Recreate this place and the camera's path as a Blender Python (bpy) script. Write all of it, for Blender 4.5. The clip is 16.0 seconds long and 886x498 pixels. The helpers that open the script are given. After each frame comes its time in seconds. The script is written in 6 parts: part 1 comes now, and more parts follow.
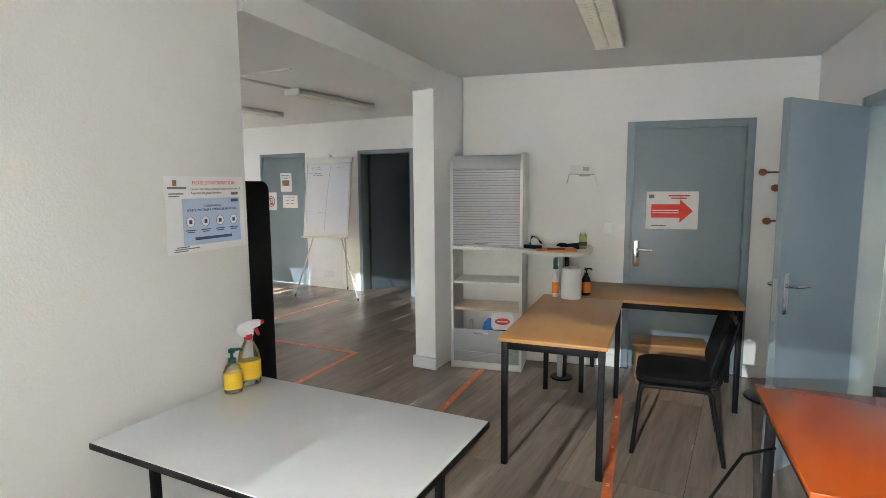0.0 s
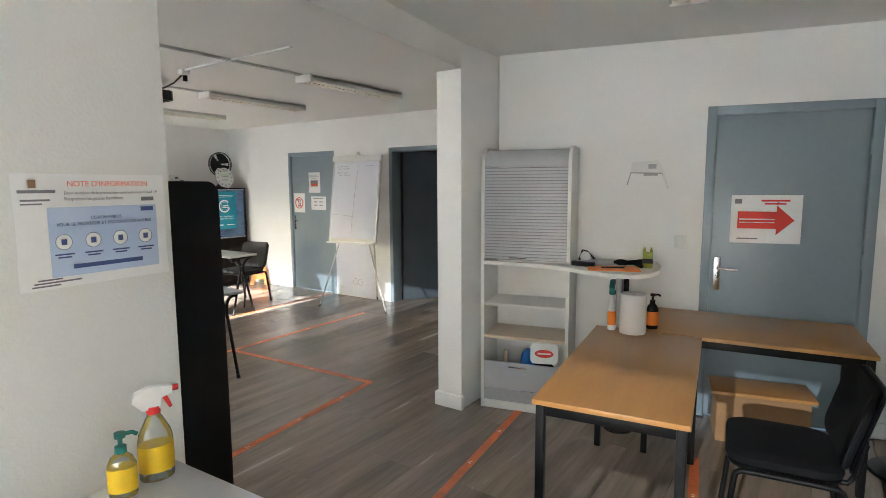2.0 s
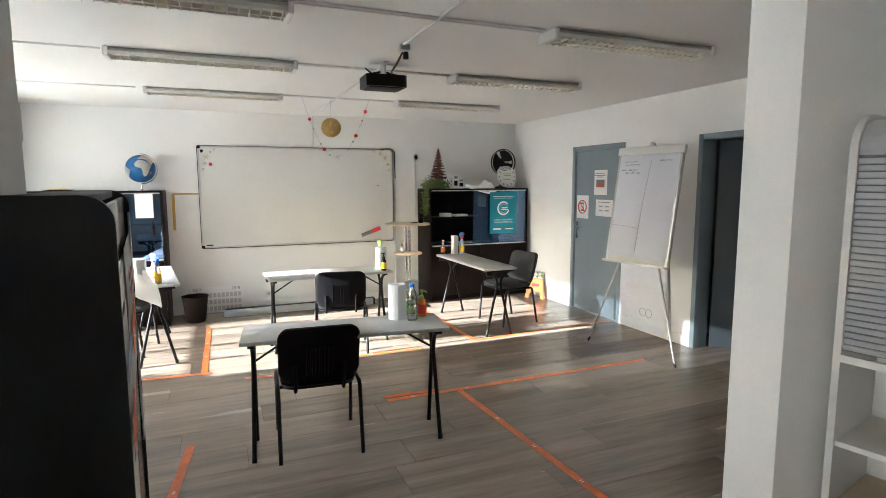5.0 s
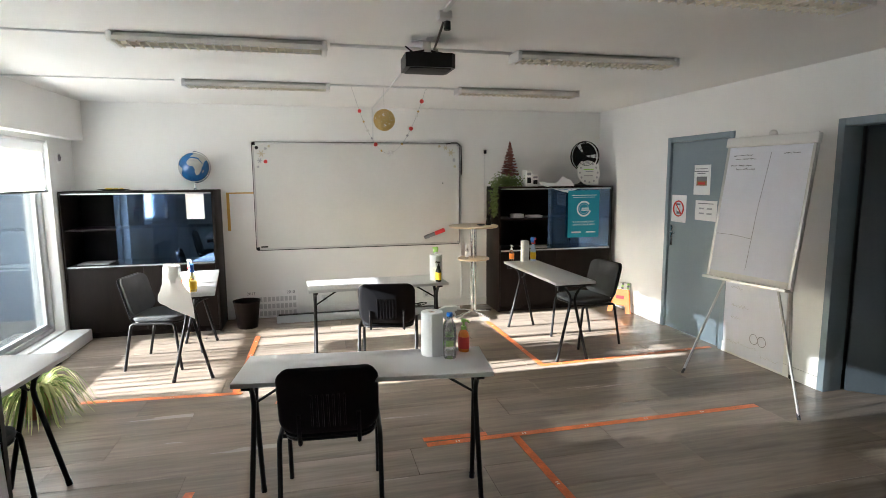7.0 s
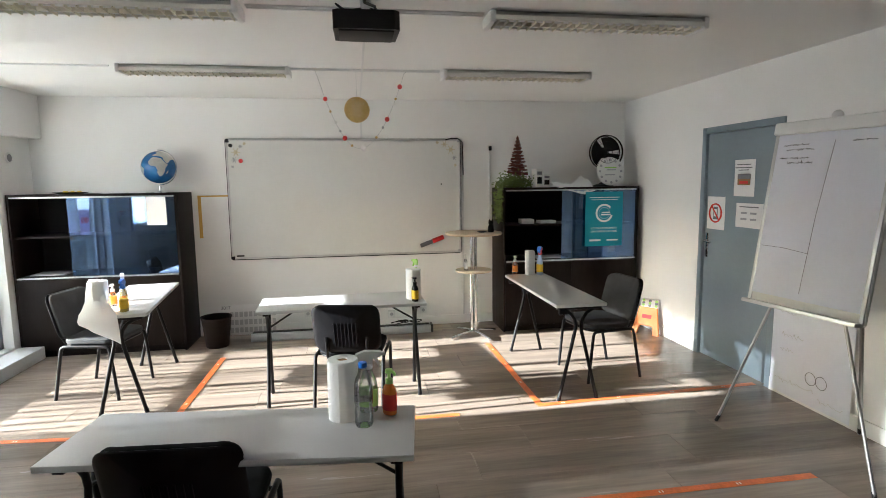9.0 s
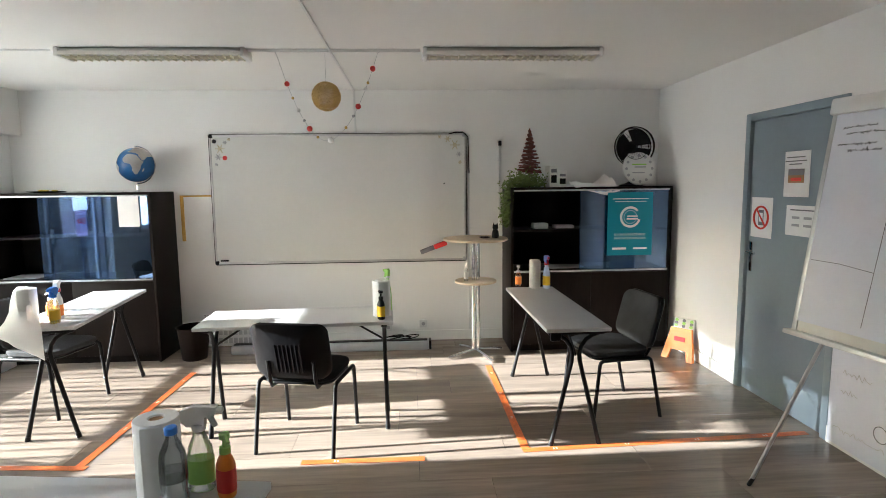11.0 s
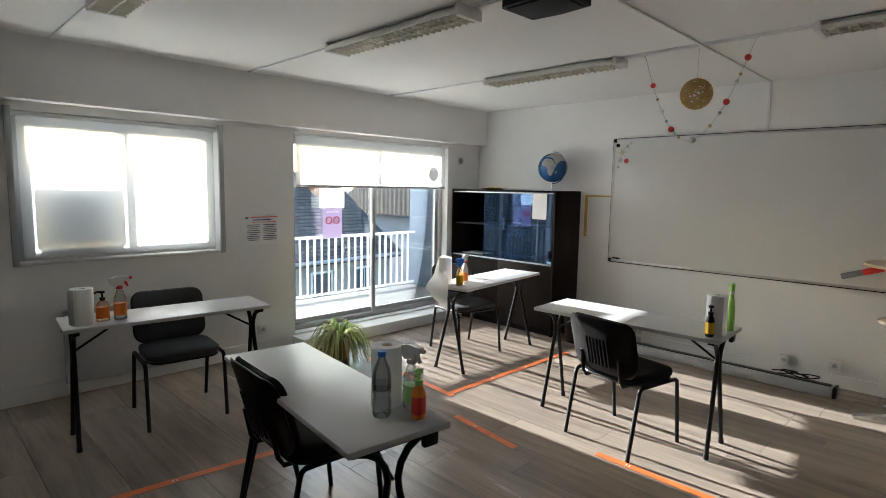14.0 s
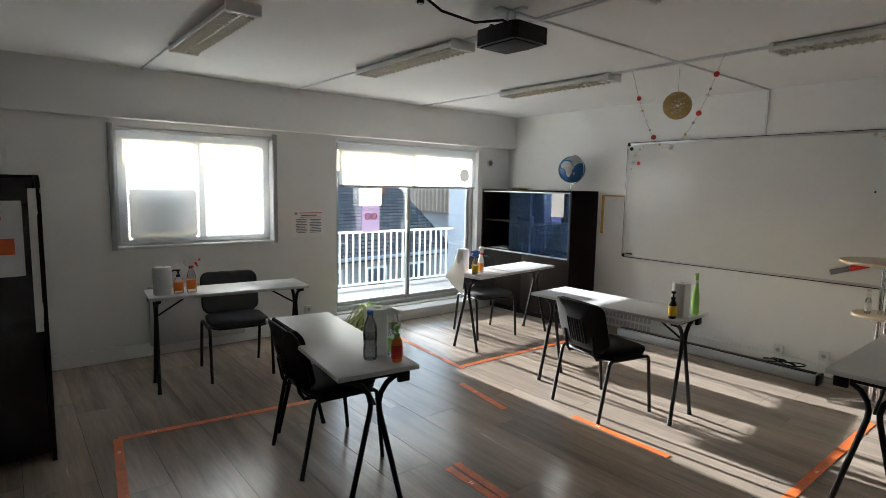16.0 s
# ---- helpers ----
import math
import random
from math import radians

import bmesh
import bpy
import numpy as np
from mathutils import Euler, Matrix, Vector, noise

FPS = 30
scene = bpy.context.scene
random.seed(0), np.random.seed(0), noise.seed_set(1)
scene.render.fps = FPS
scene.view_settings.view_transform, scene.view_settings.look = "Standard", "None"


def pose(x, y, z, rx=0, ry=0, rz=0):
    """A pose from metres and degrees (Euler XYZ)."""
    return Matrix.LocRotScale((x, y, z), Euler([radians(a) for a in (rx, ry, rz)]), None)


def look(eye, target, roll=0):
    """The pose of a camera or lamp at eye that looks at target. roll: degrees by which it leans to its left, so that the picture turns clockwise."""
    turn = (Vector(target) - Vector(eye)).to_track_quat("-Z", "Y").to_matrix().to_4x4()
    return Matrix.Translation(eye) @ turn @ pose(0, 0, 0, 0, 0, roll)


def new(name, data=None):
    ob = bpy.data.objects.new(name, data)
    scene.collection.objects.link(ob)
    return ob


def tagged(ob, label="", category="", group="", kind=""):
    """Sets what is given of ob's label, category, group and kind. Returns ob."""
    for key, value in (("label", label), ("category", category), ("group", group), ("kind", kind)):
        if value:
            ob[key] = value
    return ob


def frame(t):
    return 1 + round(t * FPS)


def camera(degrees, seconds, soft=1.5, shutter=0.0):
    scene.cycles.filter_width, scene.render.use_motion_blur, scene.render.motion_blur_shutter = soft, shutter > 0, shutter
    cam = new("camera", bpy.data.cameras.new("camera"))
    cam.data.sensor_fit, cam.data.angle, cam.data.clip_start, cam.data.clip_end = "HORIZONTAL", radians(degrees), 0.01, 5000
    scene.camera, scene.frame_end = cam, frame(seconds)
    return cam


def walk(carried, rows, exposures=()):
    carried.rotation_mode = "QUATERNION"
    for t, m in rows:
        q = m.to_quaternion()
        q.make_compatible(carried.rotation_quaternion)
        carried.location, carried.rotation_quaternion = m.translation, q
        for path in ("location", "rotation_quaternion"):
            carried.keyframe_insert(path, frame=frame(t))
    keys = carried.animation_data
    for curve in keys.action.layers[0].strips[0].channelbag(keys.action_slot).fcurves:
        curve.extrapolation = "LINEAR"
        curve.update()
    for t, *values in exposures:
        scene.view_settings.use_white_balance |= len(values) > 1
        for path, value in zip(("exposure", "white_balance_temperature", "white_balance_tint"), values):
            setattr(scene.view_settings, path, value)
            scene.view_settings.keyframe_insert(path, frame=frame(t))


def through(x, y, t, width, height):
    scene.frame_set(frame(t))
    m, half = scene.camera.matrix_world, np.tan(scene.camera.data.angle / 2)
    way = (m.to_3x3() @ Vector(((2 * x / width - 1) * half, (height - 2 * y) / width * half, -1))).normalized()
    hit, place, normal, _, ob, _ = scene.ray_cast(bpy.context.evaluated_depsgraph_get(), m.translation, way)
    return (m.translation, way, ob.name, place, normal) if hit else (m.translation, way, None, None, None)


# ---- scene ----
cam = camera(77.9, 16.0, soft=0.8)
PATH = [
    (0, (0.519, 0.501, 1.58), (-0.445, 2.238, 1.346), -0.4),
    (0.5, (0.455, 0.643, 1.573), (-0.524, 2.372, 1.34), -0.4),
    (1, (0.357, 0.816, 1.585), (-0.64, 2.534, 1.355), -0.3),
    (1.5, (0.299, 1.07, 1.593), (-0.729, 2.769, 1.359), -0.3),
    (2, (0.244, 1.297, 1.585), (-0.874, 2.938, 1.353), -0.3),
    (2.5, (0.117, 1.559, 1.603), (-1.112, 3.119, 1.368), -0.3),
    (3, (0.022, 1.831, 1.606), (-1.319, 3.296, 1.37), -0.2),
    (3.5, (-0.013, 2.082, 1.61), (-1.529, 3.365, 1.376), -0.2),
    (4, (-0.138, 2.285, 1.611), (-1.82, 3.34, 1.375), -0.3),
    (4.5, (-0.34, 2.47, 1.62), (-2.116, 3.358, 1.385), -0.2),
    (5, (-0.535, 2.717, 1.62), (-2.371, 3.474, 1.384), -0.2),
    (7.5, (-1.337, 3.326, 1.673), (-3.277, 3.737, 1.413), -0.5),
    (8, (-1.526, 3.502, 1.666), (-3.475, 3.87, 1.409), -0.6),
    (8.5, (-1.685, 3.65, 1.635), (-3.641, 3.988, 1.389), -0.6),
    (9, (-1.874, 3.852, 1.633), (-3.834, 4.163, 1.388), -0.7),
    (11.5, (-2.609, 4.633, 1.575), (-4.596, 4.657, 1.345), -0.6),
    (12, (-2.758, 4.801, 1.589), (-4.743, 4.721, 1.357), -0.5),
    (12.5, (-2.834, 4.955, 1.579), (-4.797, 4.647, 1.357), -0.1),
    (13, (-2.828, 5.033, 1.549), (-4.606, 4.144, 1.33), 0.6),
    (13.5, (-2.74, 5.154, 1.557), (-4.317, 3.945, 1.335), 0.9),
    (14, (-2.63, 5.351, 1.561), (-4.043, 3.952, 1.341), 1.0),
    (14.5, (-2.58, 5.613, 1.583), (-3.922, 4.148, 1.357), 1.1),
    (15, (-2.555, 5.805, 1.573), (-3.87, 4.315, 1.347), 1.1),
    (15.5, (-2.508, 5.936, 1.571), (-3.783, 4.411, 1.345), 1.1),
    (16, (-2.478, 6.097, 1.585), (-3.724, 4.549, 1.356), 1.1),
]
walk(cam, [(t, look(eye, target, roll)) for t, eye, target, roll in PATH],
     [(0.0, 3.62, 6000, 6), (3.0, 3.7, 6000, 6), (5.0, 3.57, 6000, 6), (9.0, 3.22, 6000, 6), (12.0, 3.12, 6000, 6), (13.5, 2.52, 6000, 6), (16.0, 2.3, 6000, 6)])

# ---- world, sun, exposure ----
SUN_SLOPE = 0.262
world = bpy.data.worlds.new("sky")
scene.world = world
world.use_nodes = True
wn = world.node_tree.nodes
sky = wn.new("ShaderNodeTexSky")
sky.sky_type = "NISHITA"
sky.sun_disc = False
sky.sun_elevation = math.atan(SUN_SLOPE)
sky.sun_rotation = math.pi
sky.air_density, sky.dust_density = 1.0, 1.5
wn["Background"].inputs["Strength"].default_value = 0.15
world.node_tree.links.new(sky.outputs[0], wn["Background"].inputs["Color"])
sun = new("sun", bpy.data.lights.new("sun", "SUN"))
sun.data.energy, sun.data.angle, sun.data.color = 4.7, radians(0.5), (1.0, 0.97, 0.92)
sun.matrix_world = look((0, 0, 0), (-0.01, 1, -SUN_SLOPE))


def fill_light(name, eye, target, width, height, watts, color=(0.86, 0.93, 1.0)):
    """Added area lamp that stands in for unseen skylight."""
    ob = new(name, bpy.data.lights.new(name, "AREA"))
    ob.data.shape, ob.data.size, ob.data.size_y, ob.data.energy, ob.data.color = "RECTANGLE", width, height, watts, color
    ob.matrix_world = look(eye, target)
    return ob


# Fill lamp added to brighten the side room, whose walls have no window.
fill_light("hall_fill_light", (3.05, 3.6, 1.6), (1.5, 3.9, 1.2), 1.3, 1.3, 1.0)


# ---- materials ----
def mat(name, color, rough=0.5, metal=0.0, vary=0.08, coarse=3.0, fine=60.0, bump=0.1, stretch=(1, 1, 1), spread=0.0, coat=0.0, spec=0.5):
    """Principled surface with variation at two scales, fine relief and, with spread, a different tone per object."""
    m = bpy.data.materials.new(name)
    m.use_nodes = True
    n, l = m.node_tree.nodes, m.node_tree.links
    p = n["Principled BSDF"]
    p.inputs["Roughness"].default_value, p.inputs["Metallic"].default_value = rough, metal
    p.inputs["Coat Weight"].default_value, p.inputs["Coat Roughness"].default_value = coat, rough
    p.inputs["Specular IOR Level"].default_value = spec
    tc, mp = n.new("ShaderNodeTexCoord"), n.new("ShaderNodeMapping")
    mp.inputs["Scale"].default_value = stretch
    l.new(tc.outputs["Object"], mp.inputs["Vector"])
    a, b = n.new("ShaderNodeTexNoise"), n.new("ShaderNodeTexNoise")
    a.inputs["Scale"].default_value, b.inputs["Scale"].default_value = coarse, fine
    a.inputs["Detail"].default_value, b.inputs["Detail"].default_value = 4, 3
    for t in (a, b):
        l.new(mp.outputs[0], t.inputs["Vector"])
    s = n.new("ShaderNodeMath")
    s.operation = "MULTIPLY_ADD"
    l.new(b.outputs["Fac"], s.inputs[0])
    s.inputs[1].default_value = 0.5
    l.new(a.outputs["Fac"], s.inputs[2])
    last = s
    if spread:
        info, k = n.new("ShaderNodeObjectInfo"), n.new("ShaderNodeMath")
        k.operation = "MULTIPLY_ADD"
        l.new(info.outputs["Random"], k.inputs[0])
        k.inputs[1].default_value = spread
        l.new(s.outputs[0], k.inputs[2])
        add = n.new("ShaderNodeVectorMath")
        l.new(mp.outputs[0], add.inputs[0])
        mul = n.new("ShaderNodeMath")
        mul.operation, mul.inputs[1].default_value = "MULTIPLY", 37.0
        l.new(info.outputs["Random"], mul.inputs[0])
        l.new(mul.outputs[0], add.inputs[1])
        for t in (a, b):
            l.new(add.outputs[0], t.inputs["Vector"])
        last = k
    mr = n.new("ShaderNodeMapRange")
    mr.inputs["From Min"].default_value, mr.inputs["From Max"].default_value = 0.45, 1.05 + spread
    mr.inputs["To Min"].default_value, mr.inputs["To Max"].default_value = 1 - vary, 1 + vary
    l.new(last.outputs[0], mr.inputs["Value"])
    hsv = n.new("ShaderNodeHueSaturation")
    hsv.inputs["Color"].default_value = (*color, 1)
    l.new(mr.outputs[0], hsv.inputs["Value"])
    l.new(hsv.outputs[0], p.inputs["Base Color"])
    rr = n.new("ShaderNodeMapRange")
    rr.inputs["To Min"].default_value, rr.inputs["To Max"].default_value = max(0.0, rough - 0.08), min(1.0, rough + 0.08)
    l.new(a.outputs["Fac"], rr.inputs["Value"])
    l.new(rr.outputs[0], p.inputs["Roughness"])
    if bump:
        bp = n.new("ShaderNodeBump")
        bp.inputs["Strength"].default_value, bp.inputs["Distance"].default_value = bump, 0.004
        l.new(b.outputs["Fac"], bp.inputs["Height"])
        l.new(bp.outputs[0], p.inputs["Normal"])
    return m


def glassy(name, tint=(1, 1, 1), rough=0.0, low=0.03, high=0.5, sheen=(0.8, 0.8, 0.8)):
    """Thin clear pane: see-through, with gloss that grows towards grazing."""
    m = bpy.data.materials.new(name)
    m.use_nodes = True
    n, l = m.node_tree.nodes, m.node_tree.links
    n.remove(n["Principled BSDF"])
    t, g, x, f, mr = (n.new("ShaderNode" + k) for k in ("BsdfTransparent", "BsdfGlossy", "MixShader", "Fresnel", "MapRange"))
    t.inputs["Color"].default_value = (*tint, 1)
    g.inputs["Roughness"].default_value, g.inputs["Color"].default_value = rough, (*sheen, 1)
    f.inputs["IOR"].default_value = 1.45
    mr.inputs["To Min"].default_value, mr.inputs["To Max"].default_value = low, high + 0.4
    l.new(f.outputs[0], mr.inputs["Value"])
    l.new(mr.outputs[0], x.inputs[0])
    l.new(t.outputs[0], x.inputs[1])
    l.new(g.outputs[0], x.inputs[2])
    l.new(x.outputs[0], n["Material Output"].inputs["Surface"])
    return m


def cloth(name, color, through=0.6, clear=0.0):
    """Woven fabric or leaf that lets light through."""
    m = bpy.data.materials.new(name)
    m.use_nodes = True
    n, l = m.node_tree.nodes, m.node_tree.links
    p = n["Principled BSDF"]
    p.inputs["Base Color"].default_value, p.inputs["Roughness"].default_value = (*color, 1), 0.9
    t, x = n.new("ShaderNodeBsdfTranslucent"), n.new("ShaderNodeMixShader")
    t.inputs["Color"].default_value = (*color, 1)
    w = n.new("ShaderNodeTexNoise")
    w.inputs["Scale"].default_value = 300
    bp = n.new("ShaderNodeBump")
    bp.inputs["Strength"].default_value, bp.inputs["Distance"].default_value = 0.2, 0.001
    l.new(w.outputs["Fac"], bp.inputs["Height"])
    l.new(bp.outputs[0], p.inputs["Normal"])
    x.inputs[0].default_value = through
    l.new(p.outputs[0], x.inputs[1])
    l.new(t.outputs[0], x.inputs[2])
    out = x
    if clear:
        c, y = n.new("ShaderNodeBsdfTransparent"), n.new("ShaderNodeMixShader")
        y.inputs[0].default_value = clear
        l.new(x.outputs[0], y.inputs[1])
        l.new(c.outputs[0], y.inputs[2])
        out = y
    l.new(out.outputs[0], n["Material Output"].inputs["Surface"])
    return m


WALL = mat("wall_paint", (0.84, 0.84, 0.83), 0.75, vary=0.035, coarse=1.2, fine=90, bump=0.25)
ROUGHCAST = mat("textured_wall_paint", (0.78, 0.78, 0.75), 0.7, vary=0.03, coarse=2, fine=90, bump=0.3)
CEIL = mat("ceiling_paint", (0.83, 0.83, 0.815), 0.8, vary=0.03, coarse=0.8, fine=120, bump=0.15)
PLANK = mat("laminate_oak", (0.285, 0.233, 0.19), 0.24, vary=0.44, coarse=1.3, fine=7, bump=0.04, stretch=(7, 0.55, 1), spread=0.22, coat=0.15, spec=0.5)
SEAM = mat("plank_seam", (0.05, 0.04, 0.035), 0.8, vary=0.1)
GREYBLUE = mat("greyblue_gloss_paint", (0.24, 0.30, 0.345), 0.33, vary=0.06, coarse=2, fine=40, bump=0.12)
TAPE = mat("orange_tape", (0.66, 0.15, 0.035), 0.42, vary=0.3, coarse=9, fine=70, bump=0.3)
TAPEMARK = mat("tape_print", (0.85, 0.8, 0.75), 0.5, vary=0.1)
WHITE = mat("white_melamine", (0.76, 0.75, 0.72), 0.4, vary=0.04, coarse=3, bump=0.04)
GREYTOP = mat("pale_grey_laminate", (0.56, 0.56, 0.57), 0.36, vary=0.05, coarse=5, fine=120, bump=0.03)
WHITETOP = mat("white_laminate", (0.66, 0.67, 0.69), 0.35, vary=0.04, coarse=3, bump=0.03)
BLACK = mat("black_paint", (0.004, 0.004, 0.005), 0.5, spec=0.22, vary=0.2, coarse=6, bump=0.05)
BLACKPLASTIC = mat("black_plastic", (0.005, 0.005, 0.006), 0.33, spec=0.2, vary=0.2, coarse=9, fine=200, bump=0.2)
FABRIC = mat("charcoal_fabric", (0.009, 0.0095, 0.011), 0.95, spec=0.15, vary=0.3, coarse=8, fine=400, bump=0.5)
GREYFABRIC = mat("grey_fabric", (0.055, 0.057, 0.06), 0.95, spec=0.2, vary=0.25, coarse=8, fine=400, bump=0.5)
DARKWOOD = mat("wenge_melamine", (0.012, 0.008, 0.007), 0.5, spec=0.1, vary=0.3, coarse=2, fine=20, bump=0.05, stretch=(6, 6, 0.6))
DARKIN = mat("cupboard_inside", (0.006, 0.005, 0.005), 0.7, spec=0.2, vary=0.2)
BEECH = mat("beech_laminate", (0.5, 0.25, 0.08), 0.33, vary=0.1, coarse=2, fine=14, bump=0.04, stretch=(1, 7, 1))
BIRCH = mat("birch_laminate", (0.62, 0.5, 0.36), 0.4, vary=0.1, coarse=3, fine=15, bump=0.03)
BROWNWOOD = mat("stained_wood", (0.32, 0.11, 0.04), 0.4, vary=0.2, coarse=3, fine=30, stretch=(6, 6, 1))
CARD = mat("cardboard", (0.33, 0.19, 0.09), 0.85, vary=0.12, coarse=4, fine=80)
CHROME = mat("chrome", (0.75, 0.75, 0.76), 0.14, 1.0, vary=0.03, bump=0)
STEEL = mat("brushed_steel", (0.45, 0.45, 0.46), 0.35, 1.0, vary=0.08, bump=0.05)
ALU = mat("aluminium", (0.6, 0.6, 0.6), 0.42, 1.0, vary=0.05, bump=0.03)
SHUTTER = mat("silver_slats", (0.42, 0.43, 0.45), 0.42, 0.35, vary=0.05, bump=0.03)
GREYPANEL = mat("grey_panel", (0.4, 0.41, 0.43), 0.5, vary=0.05)
ORANGE = mat("orange_glass_top", (0.62, 0.10, 0.006), 0.1, vary=0.03, bump=0, coat=0.2)
PAPER = mat("paper", (0.86, 0.86, 0.86), 0.8, vary=0.03, coarse=6, fine=50, bump=0.1)
# White paper tinted bluish, so the cooler light there is in its colour.
COOLPAPER = mat("cool_lit_paper", (0.76, 0.78, 0.86), 0.8, vary=0.03, coarse=4, fine=50, bump=0.1)
PALEBLUE = mat("pale_blue_print", (0.5, 0.6, 0.78), 0.6, vary=0.05)
BLUEINK = mat("dark_blue_print", (0.05, 0.08, 0.25), 0.6)
GREYINK = mat("grey_print", (0.2, 0.2, 0.22), 0.7)
REDINK = mat("red_print", (0.7, 0.05, 0.035), 0.6)
ORANGEINK = mat("orange_print", (0.85, 0.17, 0.05), 0.6)
TEAL = mat("teal_poster", (0.008, 0.27, 0.38), 0.4, vary=0.05)
BOARD = mat("whiteboard_enamel", (0.72, 0.72, 0.70), 0.22, vary=0.03, coarse=2, fine=30, bump=0.02)
LAMPBODY = mat("lamp_housing", (0.74, 0.73, 0.69), 0.5, vary=0.05)
LOUVRE = mat("lamp_louvre", (0.74, 0.7, 0.58), 0.4, 0.0, vary=0.06)
DUST = mat("dusty_edge", (0.06, 0.055, 0.05), 0.9)
PVC = mat("white_pvc", (0.72, 0.73, 0.73), 0.4, vary=0.03, bump=0.03)
FRAMEPAINT = mat("window_frame_paint", (0.42, 0.43, 0.44), 0.4, vary=0.05, bump=0.03)
PANE = glassy("window_glass", (0.97, 0.99, 1.0))
# Smoked glass; its blue gloss colour carries the blue sky's reflection.
TINTED = glassy("smoked_glass", (0.6, 0.72, 0.86), 0.02, 0.2, 0.65, (0.42, 0.58, 0.85))
CLEARPLASTIC = glassy("clear_plastic", (0.86, 0.88, 0.88), 0.1, 0.08, 0.5)
BLIND = cloth("blind_fabric", (0.70, 0.70, 0.70), 0.72, 0.07)
SHEER = cloth("sheer_blind_fabric", (0.52, 0.52, 0.52), 0.75, 0.03)
STICKER = cloth("sticker_film", (0.55, 0.55, 0.55), 0.5)
TISSUE = cloth("tissue_paper", (0.85, 0.85, 0.84), 0.3)
LEAF = cloth("spider_leaf", (0.19, 0.27, 0.07), 0.4)
LEAFPALE = cloth("spider_leaf_pale", (0.58, 0.6, 0.28), 0.45)
FOLIAGE = mat("artificial_foliage", (0.15, 0.21, 0.05), 0.6, vary=0.4, coarse=10)
YELLOW = mat("yellow_label", (0.85, 0.55, 0.02), 0.5)
GREEN = mat("green_plastic", (0.1, 0.5, 0.08), 0.35)
OLIVE = mat("olive_tin", (0.3, 0.33, 0.04), 0.35, vary=0.3, coarse=40)
LIME = mat("lime_bottle", (0.36, 0.68, 0.15), 0.35)
DARKGREEN = mat("dark_green_plastic", (0.01, 0.13, 0.11), 0.35)
REDPLASTIC = mat("red_plastic", (0.65, 0.03, 0.03), 0.35)
BLUEPLASTIC = mat("blue_plastic", (0.02, 0.16, 0.6), 0.35)
ORANGEPLASTIC = mat("orange_plastic", (0.85, 0.24, 0.02), 0.45)
WHITEPLASTIC = mat("white_plastic", (0.75, 0.75, 0.74), 0.4, vary=0.03, bump=0.02)
AMBER = mat("amber_liquid", (0.75, 0.5, 0.06), 0.2)
PALEGOLD = mat("pale_gold_sticker", (0.56, 0.5, 0.36), 0.6, vary=0.1)
OCHRE = mat("ochre_wood", (0.6, 0.36, 0.07), 0.5, vary=0.15, coarse=5)
GOLD = mat("gold_wire", (0.55, 0.38, 0.13), 0.35, 0.8)
OCEAN = mat("globe_ocean", (0.02, 0.11, 0.3), 0.2, vary=0.35, coarse=6)
LAND = mat("globe_land", (0.38, 0.39, 0.38), 0.4, vary=0.25, coarse=12)
SLATE = mat("roof_slate", (0.13, 0.12, 0.115), 0.8, vary=0.5, coarse=3, fine=14, spread=0.3)


def tiled(m, across, along, joint):
    """Adds overlapping roof tiles, laid along local x and y, to a surface."""
    n, l = m.node_tree.nodes, m.node_tree.links
    p, tc, br, mix, bp = n["Principled BSDF"], n.new("ShaderNodeTexCoord"), n.new("ShaderNodeTexBrick"), n.new("ShaderNodeMixRGB"), n.new("ShaderNodeBump")
    br.inputs["Scale"].default_value, br.inputs["Brick Width"].default_value, br.inputs["Row Height"].default_value, br.inputs["Mortar Size"].default_value = 1.0, across, along, joint
    br.inputs["Color1"].default_value, br.inputs["Color2"].default_value, br.inputs["Mortar"].default_value = (1.5, 1.35, 1.2, 1), (0.55, 0.55, 0.58, 1), (0.12, 0.11, 0.11, 1)
    l.new(tc.outputs["Object"], br.inputs["Vector"])
    old = p.inputs["Base Color"].links[0].from_socket
    mix.blend_type = "MULTIPLY"
    mix.inputs[0].default_value = 1.0
    l.new(old, mix.inputs[1])
    l.new(br.outputs["Color"], mix.inputs[2])
    l.new(mix.outputs[0], p.inputs["Base Color"])
    bp.inputs["Strength"].default_value, bp.inputs["Distance"].default_value = 0.8, 0.03
    l.new(br.outputs["Color"], bp.inputs["Height"])
    l.new(bp.outputs[0], p.inputs["Normal"])


tiled(SLATE, 0.26, 0.17, 0.022)
RENDERED = mat("house_render", (0.34, 0.32, 0.29), 0.85, vary=0.2, coarse=0.6, fine=20)
# Blue-grey base colour puts the outdoor walls' cool shade into the surface.
BLUESHADE = mat("blue_shade_wall", (0.27, 0.32, 0.39), 0.8, vary=0.1, coarse=2, fine=40, bump=0.3)
CONCRETE = mat("balcony_concrete", (0.2, 0.195, 0.185), 0.85, vary=0.15, coarse=3, fine=50, bump=0.3)
ASPHALT = mat("street_asphalt", (0.05, 0.05, 0.052), 0.9, vary=0.2, coarse=2, fine=60)
# Dark grey base colour holds the shade of the unlit corridor.
DARKROOM = mat("corridor_shade", (0.2, 0.2, 0.21), 0.8, vary=0.06)
REDBROWN = mat("red_brown_twigs", (0.13, 0.03, 0.02), 0.7, vary=0.3, coarse=20)
BLACKGLOSS = mat("glossy_black_slats", (0.006, 0.006, 0.007), 0.16, vary=0.1, bump=0.02)
